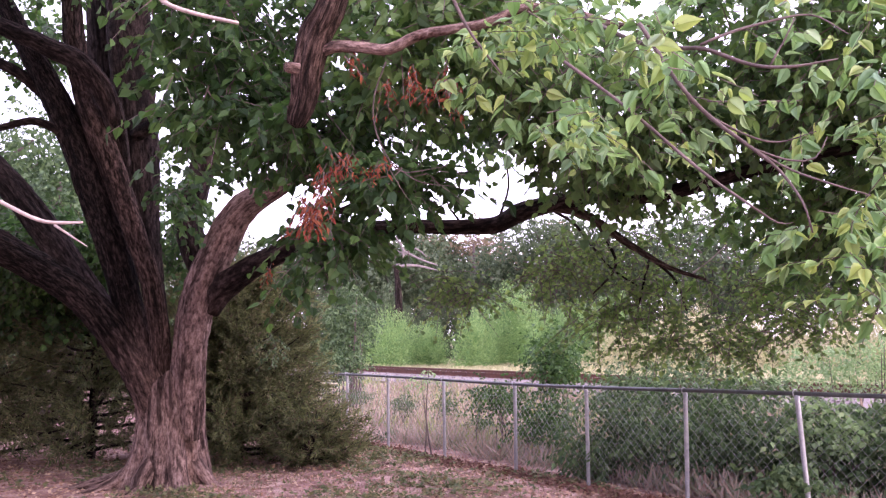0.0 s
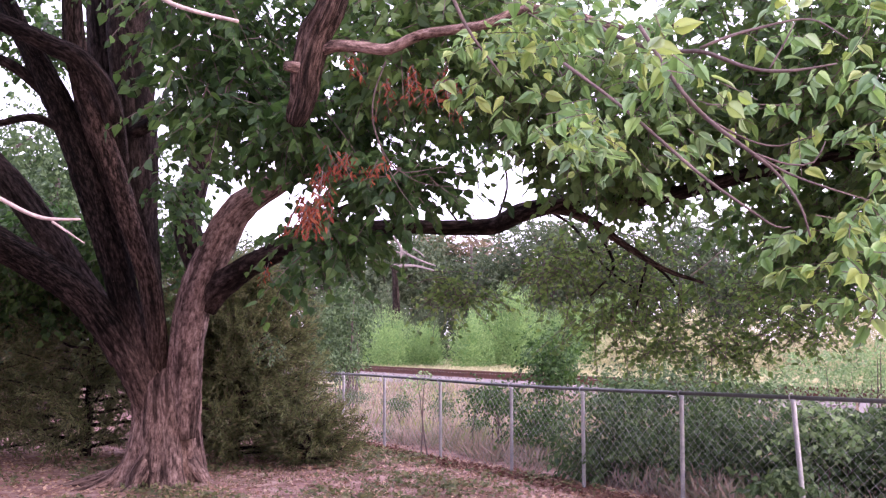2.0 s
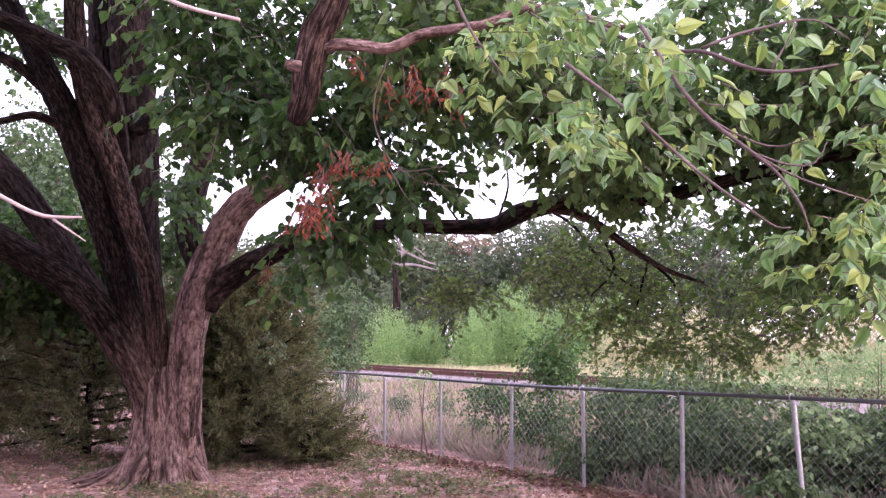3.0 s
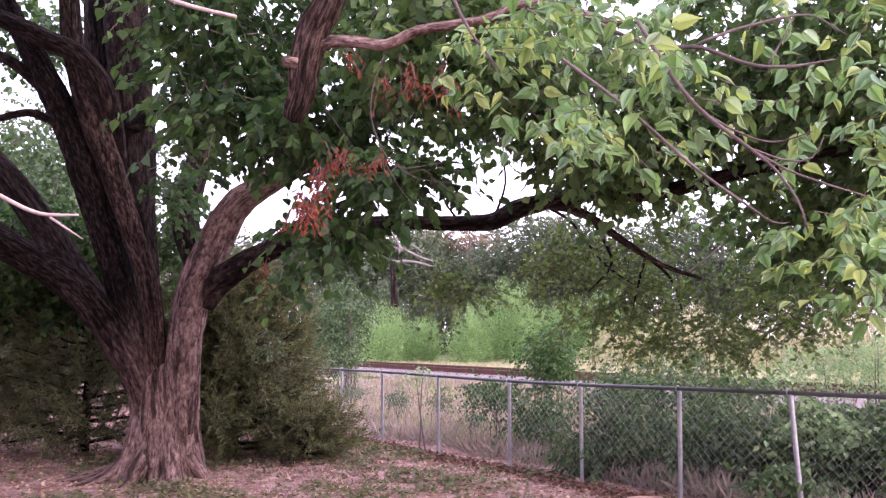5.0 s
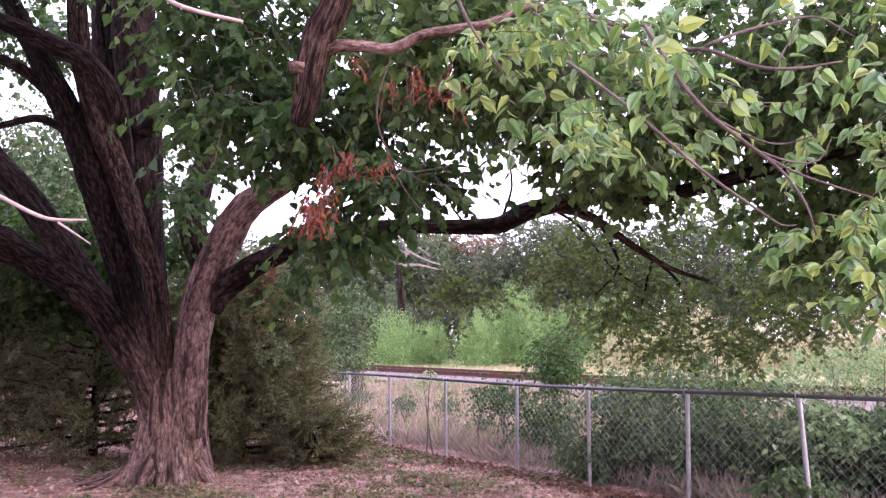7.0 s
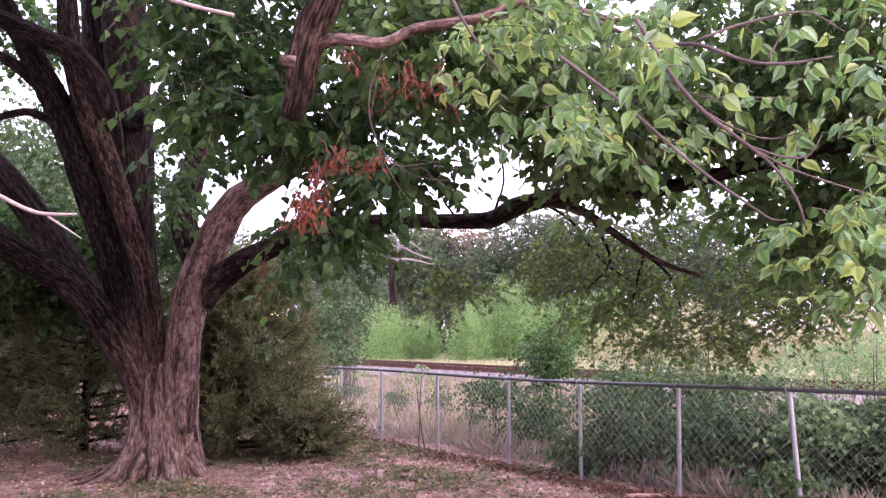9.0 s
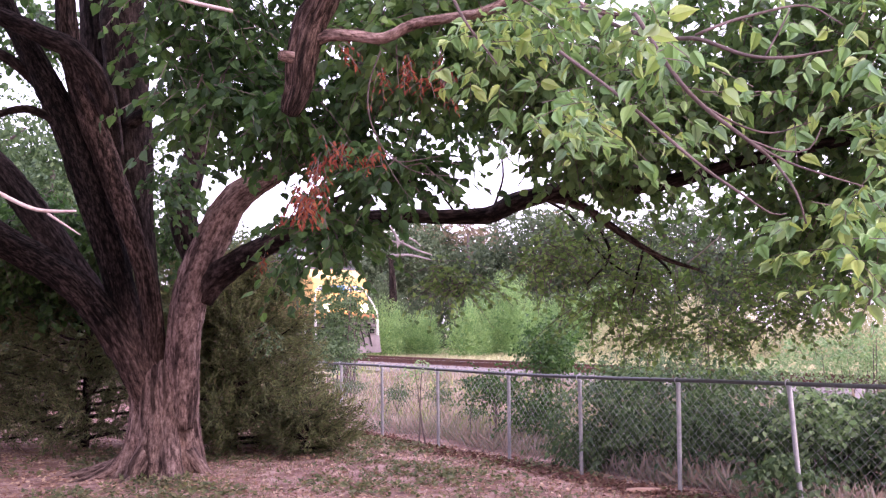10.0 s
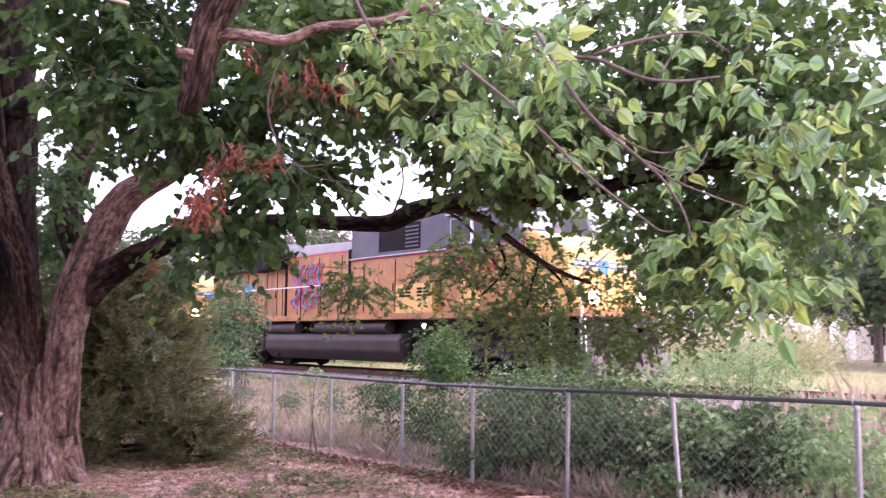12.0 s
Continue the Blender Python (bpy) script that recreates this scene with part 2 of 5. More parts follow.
def part(name, shape, material, parent, label="", smooth=False):
    if isinstance(shape, Geo):
        me = shape.mesh(name, material, smooth)
    elif isinstance(shape, bmesh.types.BMesh):
        me = bpy.data.meshes.new(name)
        shape.to_mesh(me)
        shape.free()
        me.materials.append(material)
        if smooth:
            me.polygons.foreach_set("use_smooth", np.full(len(me.polygons), True))
    else:
        me = shape
    ob = new(name, me)
    ob.parent = parent
    return tagged(ob, label)


def thing(name, label, category, at=(0, 0, 0), group="", kind=""):
    ob = new(name)
    ob.location = at
    ob.empty_display_size = 0.2
    return tagged(ob, label, category, group, kind)


def smooth_line(points, step=0.12):
    """A Catmull-Rom line through points of x, y, z, radius."""
    p = np.array(points, float)
    p = np.vstack([2 * p[0] - p[1], p, 2 * p[-1] - p[-2]])
    out = []
    for a, b, c, d in zip(p, p[1:], p[2:], p[3:]):
        k = max(2, int(np.linalg.norm(c[:3] - b[:3]) / step))
        for u in np.arange(k) / k:
            out.append(0.5 * (2 * b + (c - a) * u + (2 * a - 5 * b + 4 * c - d) * u * u + (3 * b - a - 3 * c + d) * u ** 3))
    out.append(p[-2])
    out = np.array(out)
    out[:, 3] = np.maximum(out[:, 3], 0.002)
    return out


def tube(geo, points, sides=8, step=0.12, rough=0.0, seed=0, shape=None):
    """A tapering tube, closed at both ends; rough makes its section knobbly."""
    q = smooth_line(points, step)
    c, r = q[:, :3], q[:, 3]
    d = np.gradient(c, axis=0)
    d /= np.linalg.norm(d, axis=1)[:, None] + 1e-9
    ref = np.array([0.31, 0.9, 0.13]) if abs(d[:, 1]).mean() < 0.8 else np.array([1.0, 0.1, 0.1])
    a = np.cross(d, ref)
    a /= np.linalg.norm(a, axis=1)[:, None]
    b = np.cross(d, a)
    rng = np.random.default_rng(seed)
    ang = np.arange(sides) * 2 * np.pi / sides
    k = np.ones((len(q), sides))
    if rough:
        ph = rng.uniform(0, 6.28, (4, 2))
        z = np.linspace(0, len(q) * step, len(q))[:, None]
        for i, (f, g) in enumerate(((2, 0.9), (3, 1.7), (5, 0.8), (9, 1.3))):
            k += rough * (0.6, 0.45, 0.4, 0.3)[i] * np.sin(f * ang[None] + ph[i, 0] + g * z + 0.7 * np.sin(2.3 * z + ph[i, 1]))
        k += rng.normal(0, rough * 0.2, k.shape)
        if sides >= 18:
            # bark ridges that run along the limb
            knots = max(3, int(len(q) * step / 0.14) + 2)
            rid = rng.normal(size=(knots, sides))
            u = np.linspace(0, knots - 1.001, len(q))
            lo = u.astype(int)
            k += rough * 0.5 * (rid[lo] * (1 - (u - lo))[:, None] + rid[lo + 1] * (u - lo)[:, None])
    if shape is not None:
        k *= shape(q, ang)
    v = c[:, None] + (r[:, None] * k)[..., None] * (np.cos(ang)[None, :, None] * a[:, None] + np.sin(ang)[None, :, None] * b[:, None])
    n = len(q)
    i = np.arange(n - 1)[:, None] * sides
    j = np.arange(sides)[None]
    j2 = (j + 1) % sides
    f = np.stack([i + j, i + j2, i + sides + j2, i + sides + j], -1).reshape(-1, 4)
    base = geo.n
    run = np.concatenate([[0], np.cumsum(np.linalg.norm(np.diff(c, axis=0), axis=1))])
    wide = r.mean()
    grain = np.stack([np.broadcast_to(np.cos(ang) * wide + seed * 1.7, k.shape), np.broadcast_to(np.sin(ang) * wide, k.shape), np.broadcast_to(run[:, None], k.shape)], -1)
    geo.add(v.reshape(-1, 3), f, grain)
    geo.add([c[0] - d[0] * r[0] * 0.2, c[-1] + d[-1] * r[-1] * 0.4], np.zeros((0, 3), int))
    jj = np.arange(sides)
    geo.f.append(np.stack([np.full(sides, base + n * sides), base + (jj + 1) % sides, base + jj], 1))
    geo.f.append(np.stack([np.full(sides, base + n * sides + 1), base + (n - 1) * sides + jj, base + (n - 1) * sides + (jj + 1) % sides], 1))


def unit(v):
    return v / (np.linalg.norm(v, axis=-1, keepdims=True) + 1e-9)


LEAF_FULL = np.array([(0, 0, 0), (0, 0.3, -0.02), (0, 0.6, -0.04), (0, 0.85, -0.09), (0, 1.1, -0.17)]
                     + [(k * w, v, h) for k in (-1, 1) for w, v, h in ((0.22, 0.06, 0.05), (0.36, 0.28, 0.08), (0.33, 0.52, 0.07), (0.19, 0.76, 0.0), (0.06, 0.95, -0.09))])
LEAF_FULL_F = np.array([f for o in (5, 10) for f in ((0, 1, o), (1, o + 1, o), (1, 2, o + 1), (2, o + 2, o + 1), (2, 3, o + 2), (3, o + 3, o + 2), (3, 4, o + 4), (3, o + 4, o + 3))])
LEAF_LOW = np.array([(0, 0, 0), (-0.34, 0.38, 0.06), (0, 1.0, -0.08), (0.34, 0.38, 0.06)])
LEAF_LOW_F = np.array([(0, 2, 1), (0, 3, 2)])
LEAF_MEDIUM = np.array([(0, 0, 0), (-0.31, 0.2, 0.05), (-0.30, 0.52, 0.05), (-0.12, 0.82, -0.02), (0, 1.04, -0.1), (0.12, 0.82, -0.02), (0.30, 0.52, 0.05), (0.31, 0.2, 0.05)])
LEAF_MEDIUM_F = np.array([(0, 2, 1), (0, 3, 2), (0, 4, 3), (0, 5, 4), (0, 6, 5), (0, 7, 6)])
BLADE = np.array([(-0.03, 0, 0), (0.03, 0, 0), (0.018, 0.6, 0.05), (0.0, 1.0, 0.22)])
BLADE_F = np.array([(0, 1, 2), (0, 2, 3)])


def leaves(geo, at, tip, up, size, full=False, width=1.0, form=None):
    """Leaves at points, along tip, with their faces towards up."""
    tip = unit(tip)
    side = unit(np.cross(tip, up))
    nrm = np.cross(side, tip)
    t, f = form or ((LEAF_FULL, LEAF_FULL_F) if full else (LEAF_LOW, LEAF_LOW_F))
    n = len(at)
    s = np.broadcast_to(np.asarray(size, float), (n,))[:, None, None]
    v = at[:, None] + s * (width * t[None, :, :1] * side[:, None] + t[None, :, 1:2] * tip[:, None] + t[None, :, 2:] * nrm[:, None])
    faces = (np.arange(n)[:, None, None] * len(t) + f[None]).reshape(-1, f.shape[1])
    geo.add(v.reshape(-1, 3), faces)


def in_ball(rng, n, hollow=0.0):
    v = unit(rng.normal(size=(n, 3)))
    return v * (hollow + (1 - hollow) * rng.uniform(0, 1, (n, 1)) ** (1 / 2.4))


def foliage(crown, twigs, blob, sprays, per, size, seed, droop=0.35, full=False, reach=0.55, twig_r=0.006, width=1.0, form=None, dip=0.75):
    """Sprays of leaves in an egg-shaped region: each a thin twig with leaves to both sides of it."""
    rng = np.random.default_rng(seed)
    c, r = np.array(blob[:3]), np.array(blob[3:])
    start = c + in_ball(rng, sprays) * r
    way = unit(rng.normal(size=(sprays, 3)) * (1, 1, 0.45) + (0, 0, -droop))
    ln = reach * rng.uniform(0.5, 1.15, sprays)
    u = (np.arange(per) + 0.6) / per
    sag = np.array([0, 0, -0.25])
    p = start[:, None] + ln[:, None, None] * (u[None, :, None] * way[:, None] + (u ** 2)[None, :, None] * sag)
    p = p.reshape(-1, 3) + rng.normal(0, 0.012, (sprays * per, 3))
    w = np.repeat(way, per, 0)
    flip = np.tile(np.where(np.arange(per) % 2, 1, -1), sprays)[:, None]
    out = unit(np.cross(w, (0, 0, 1))) * flip
    tip = unit(w * 0.5 + out * 0.9 + rng.normal(0, 0.35, w.shape) + (0, 0, -dip))
    up = unit(np.array((0, 0, 0.75)) + rng.normal(0, 0.7, w.shape))
    leaves(crown, p, tip, up, size * rng.uniform(0.55, 1.2, len(p)), full, width, form)
    if twigs is not None:
        for a, d, l in zip(start, way, ln):
            tube(twigs, [(*a, twig_r), (*(a + d * l * 0.5 + sag * l * 0.25), twig_r * 0.7), (*(a + d * l + sag * l), twig_r * 0.3)], 3, 0.3)


def box(bm, x0, x1, y0, y1, z0, z1, bevel=0.0):
    m = Matrix.Translation(((x0 + x1) / 2, (y0 + y1) / 2, (z0 + z1) / 2)) @ Matrix.Diagonal((x1 - x0, y1 - y0, z1 - z0, 1))
    made = bmesh.ops.create_cube(bm, size=1, matrix=m)["verts"]
    if bevel:
        edges = {e for v in made for e in v.link_edges}
        bmesh.ops.bevel(bm, geom=list(edges), offset=bevel, segments=2, affect="EDGES", profile=0.6)
    return bm


def boxed(*a, bevel=0.0):
    return box(bmesh.new(), *a, bevel=bevel)


def rod(bm, a, b, r, sides=10, r2=None):
    a, b = Vector(a), Vector(b)
    m = Matrix.Translation((a + b) / 2) @ (b - a).to_track_quat("Z", "Y").to_matrix().to_4x4()
    bmesh.ops.create_cone(bm, cap_ends=True, segments=sides, radius1=r, radius2=r if r2 is None else r2, depth=(b - a).length, matrix=m)
    return bm


def prism(outline, y0, y1, bevel=0.0):
    """An outline in x, z drawn out along y."""
    bm = bmesh.new()
    v = [bm.verts.new((x, y0, z)) for x, z in outline]
    face = bm.faces.new(v)
    ext = bmesh.ops.extrude_face_region(bm, geom=[face])["geom"]
    bmesh.ops.translate(bm, verts=[g for g in ext if isinstance(g, bmesh.types.BMVert)], vec=(0, y1 - y0, 0))
    bmesh.ops.recalc_face_normals(bm, faces=bm.faces[:])
    if bevel:
        bmesh.ops.bevel(bm, geom=bm.edges[:], offset=bevel, segments=2, affect="EDGES", profile=0.6)
    return bm


# ---- the lie of the land: the fence and the railway run side by side ----
TURN = 33.3
U = np.array([-math.sin(radians(TURN)), math.cos(radians(TURN)), 0.0])   # along the track, away
N = np.array([math.cos(radians(TURN)), math.sin(radians(TURN)), 0.0])    # across, away from the yard
FENCE, TRACK, RAIL_Z = 7.33, 17.5, 0.76


def spot(across, along, z=0.0):
    return N * across + U * along + np.array([0, 0, z])


def land(across, along):
    """Height of the ground."""
    a = np.asarray(across, float)
    z = np.interp(a, [-400, 0, 7.3, 8.5, 11.5, 14.2, 15.6, 19.4, 21.0, 30.0, 400], [0, 0, 0.06, 0.05, 0.0, 0.18, 0.46, 0.46, 0.50, 0.55, 1.2])
    x, y = a * N[0] + along * U[0], a * N[1] + along * U[1]
    return z + 0.025 * np.sin(x * 1.7 + 0.6) * np.sin(y * 1.3) + 0.015 * np.sin(x * 4.1) * np.sin(y * 3.7 + 1)


def on_land(x, y):
    return land(x * N[0] + y * N[1], x * U[0] + y * U[1])


def build_ground():
    a = np.concatenate([[-900, -300, -100, -40, -20], np.arange(-10, 24, 0.35), np.arange(24, 60, 2.0), [70, 90, 130, 200, 400, 900, 2500]])
    s = np.concatenate([[-2500, -900, -300, -120, -60, -30], np.arange(-15, 30, 0.35), np.arange(30, 90, 2.5), [100, 150, 250, 500, 1000, 2500]])
    aa, ss = np.meshgrid(a, s, indexing="ij")
    p = aa[..., None] * N + ss[..., None] * U
    p[..., 2] = land(np.clip(aa, -400, 400), ss)
    k = np.arange(len(a) - 1)[:, None] * len(s) + np.arange(len(s) - 1)[None]
    f = np.stack([k, k + len(s), k + len(s) + 1, k + 1], -1).reshape(-1, 4)[:, ::-1]
    g = Geo()
    g.add(p.reshape(-1, 3), f)
    mat, t, pr = nodes_of("earth_and_turf")
    broad, small, fine = noise_at(t, 0.5, 5.0), noise_at(t, 3.5, 6.0), noise_at(t, 45.0, 5.0)
    dirt = ramp(t, small, [(0.3, (0.14, 0.07, 0.06)), (0.5, (0.32, 0.185, 0.16)), (0.68, (0.54, 0.38, 0.335))])
    turf = ramp(t, small, [(0.3, (0.22, 0.22, 0.12)), (0.55, (0.37, 0.34, 0.21)), (0.75, (0.50, 0.42, 0.32))])
    co = t.nodes.new("ShaderNodeTexCoord")
    dot = t.nodes.new("ShaderNodeVectorMath")
    dot.operation = "DOT_PRODUCT"
    dot.inputs[1].default_value = tuple(N)
    t.links.new(co.outputs["Object"], dot.inputs[0])
    rng = t.nodes.new("ShaderNodeMapRange")
    rng.inputs["From Min"].default_value, rng.inputs["From Max"].default_value = 8.0, 14.0
    t.links.new(dot.outputs["Value"], rng.inputs["Value"])
    patch = ramp(t, broad, [(0.56, (0, 0, 0)), (0.70, (0.55, 0.55, 0.55))])
    c = mix(t, mix(t, 1.0, patch, rng.outputs[0], "LIGHTEN"), dirt, turf)
    c = mix(t, 0.7, c, ramp(t, fine, [(0.3, (0.55, 0.55, 0.55)), (0.7, (1.25, 1.25, 1.25))]), "MULTIPLY")
    t.links.new(c, pr.inputs["Base Color"])
    pr.inputs["Roughness"].default_value = 0.95
    bump(t, pr, mix(t, 0.5, small, fine), 0.8, 0.05)
    tagged(new("ground", g.mesh("ground", mat, True)), "reddish bare earth with leaf litter, turning to turf by the railway", "ground", kind="structure")


build_ground()


def build_sky_blockers():
    """Unseen plain walls behind and left of the viewer, added to block skylight."""
    bm = boxed(-17.0, 3.2, -7.3, -7.0, -0.2, 6.2, bevel=0.01)
    me = bpy.data.meshes.new("wall_sky_block_back")
    bm.to_mesh(me)
    bm.free()
    me.materials.append(WALL_BROWN)
    tagged(new("wall_sky_block_back", me), "unseen plain brownish wall added to block skylight from behind", "wall", kind="structure")
    bm = boxed(-17.3, -17.0, -7.3, 9.0, -0.2, 5.0, bevel=0.01)
    me = bpy.data.meshes.new("wall_sky_block_side")
    bm.to_mesh(me)
    bm.free()
    me.materials.append(WALL_BROWN)
    tagged(new("wall_sky_block_side", me), "unseen plain brownish wall added to block skylight from the left", "wall", kind="structure")


build_sky_blockers()


# ---- railway ----
def build_track():
    lo, hi = -90.0, 260.0
    g = Geo()
    prof = [(-2.6, -0.02), (-1.75, 0.12), (1.75, 0.12), (2.6, -0.02)]
    s = np.arange(lo, hi + 1, 2.0)
    v = [spot(TRACK + a, q, 0.47 + z + 0.015 * math.sin(q * 3.1 + a * 5)) for q in s for a, z in prof]
    k = np.arange(len(s) - 1)[:, None] * 4 + np.arange(3)[None]
    g.add(v, np.stack([k, k + 1, k + 5, k + 4], -1).reshape(-1, 4))
    tagged(new("ballast_bed", g.mesh("ballast_bed", STONE)), "low bed of grey crushed stone under the railway", "ballast", kind="structure")
    rng = np.random.default_rng(3)
    st = Geo()
    cube = np.array([(-1, -1, -1), (1, -0.8, -0.9), (0.9, 1, -1), (-0.8, 0.9, -0.8), (-0.7, -0.8, 0.8), (0.8, -0.9, 1), (1, 0.7, 0.9), (-0.9, 1, 0.7)])
    cf = np.array([(0, 3, 2, 1), (4, 5, 6, 7), (0, 1, 5, 4), (1, 2, 6, 5), (2, 3, 7, 6), (3, 0, 4, 7)])
    for q, a in zip(rng.uniform(-14, 60, 5000), rng.uniform(-2.5, 2.0, 5000)):
        m = Euler(rng.uniform(0, 6.28, 3)).to_matrix()
        st.add((cube * rng.uniform(0.015, 0.04, 3)) @ np.array(m).T + spot(TRACK + a, q, 0.47 + np.interp(a, [-2.6, -1.75, 1.75, 2.6], [0, 0.12, 0.12, 0])), cf)
    tagged(new("ballast_stones", st.mesh("ballast_stones", STONE)), "loose grey ballast stones along the track", "stones", kind="stuff")
    track = thing("railway_track", "single railway track of rusty rails on dark timber ties", "railway track", kind="structure")
    outline = [(-0.075, 0), (0.075, 0), (0.075, 0.015), (0.012, 0.035), (0.012, 0.135), (0.037, 0.145), (0.037, 0.18), (-0.037, 0.18),
               (-0.037, 0.145), (-0.012, 0.135), (-0.012, 0.035), (-0.075, 0.015)]
    for a in (-0.755, 0.755):
        g = Geo()
        pts = [spot(TRACK + a + x, q, RAIL_Z - 0.185 + z) for q in (lo, hi) for x, z in outline]
        k = np.arange(12)
        g.add(pts, np.stack([k, (k + 1) % 12, 12 + (k + 1) % 12, 12 + k], 1))
        part("rail", g, RUST, track)
        h = Geo()
        x = np.array([-0.03, 0.03])
        h.add([spot(TRACK + a + d, q, RAIL_Z) for q in (lo, hi) for d in x], [(0, 1, 3, 2)])
        part("rail_head", h, RAIL_TOP, track, "bright worn rail head")
    bm = boxed(-1.3, 1.3, -0.115, 0.115, 0, 0.17, bevel=0.012)
    me = bpy.data.meshes.new("tie")
    bm.to_mesh(me)
    bm.free()
    me.materials.append(TIE)
    for i in range(170):
        tie = new("tie", me)
        tie.parent = track
        tie.matrix_basis = Matrix.Translation(spot(TRACK, -16 + i * 0.53, 0.41)) @ pose(0, 0, 0, 0, 0, TURN)


build_track()


# ---- chain-link fence ----
POSTS = [-2.5, -0.6, 1.4, 3.32, 5.11, 6.46, 8.01, 9.42, 11.18, 12.9, 14.41, 16.2, 18.1, 20.0]


def rail_height(s):
    return float(np.interp(s, [3.3, 5.1, 6.5, 8.0, 15.0], [1.31, 1.28, 1.245, 1.215, 1.21]))


def build_fence():
    fence = thing("chain_link_fence", "galvanised chain-link fence with steel posts and a top rail", "fence", kind="structure")
    rng = np.random.default_rng(8)
    for i, s in enumerate(POSTS):
        top = rail_height(s)
        lean = 0.09 if i == 4 else rng.normal(0, 0.012)
        bm = rod(bmesh.new(), spot(FENCE - 0.05, s - lean, -0.1), spot(FENCE - 0.05, s, top - 0.05), 0.024, 12)
        rod(bm, spot(FENCE - 0.05, s, top - 0.05), spot(FENCE - 0.05, s, top - 0.02), 0.030, 12, 0.02)
        part("post", bm, GALV, fence, smooth=False)
        g = Geo()
        loop = [(*spot(FENCE - 0.05 + 0.035 * math.cos(k), s + 0.02, top + 0.035 * math.sin(k)), 0.006) for k in np.linspace(0, 6.28, 9)]
        tube(g, loop, 5, 0.05)
        part("rail_band", g, GALV, fence)
    g = Geo()
    tube(g, [(*spot(FENCE - 0.05, s, rail_height(s) + 0.006 * math.sin(s * 1.1)), 0.021) for s in np.arange(POSTS[0], POSTS[-1] + 0.1, 1.0)], 10, 0.5)
    part("top_rail", g, RAIL_GALV, fence, "dull grey steel top rail", True)
    # each bay: zigzag wires woven into diamonds, their twisted ends above the rail
    w, h = 0.050, 0.098
    for s0, s1 in zip(POSTS, POSTS[1:]):
        g = Geo()
        n = int((s1 - s0) / (2 * w))
        rows = int((rail_height(s0) + 0.0) / h)
        z = 0.07 + np.arange(rows + 1) * h
        for i in range(n):
            for turn in (0, 1):
                zig = ((np.arange(rows + 1) + turn) % 2)
                s = s0 + (s1 - s0) * (i + 0.5) / n + (zig - 0.5) * 2 * w
                c = N[None] * (FENCE + 0.004 * (1 if turn else -1) + 0.012 * np.sin(z[:, None] * 5 + s0)) + U[None] * s[:, None] + np.array([0, 0, 1.0]) * z[:, None]
                r = 0.0020
                ring = np.stack([c + N * r, c - N * r * 0.5 + U * r * 0.87, c - N * r * 0.5 - U * r * 0.87], 1)
                k = np.arange(rows)[:, None] * 3 + np.arange(3)[None]
                k2 = np.arange(rows)[:, None] * 3 + (np.arange(3)[None] + 1) % 3
                g.add(ring.reshape(-1, 3), np.stack([k, k2, k2 + 3, k + 3], -1).reshape(-1, 4))
        part("wire_mesh", g, WIRE, fence)


build_fence()


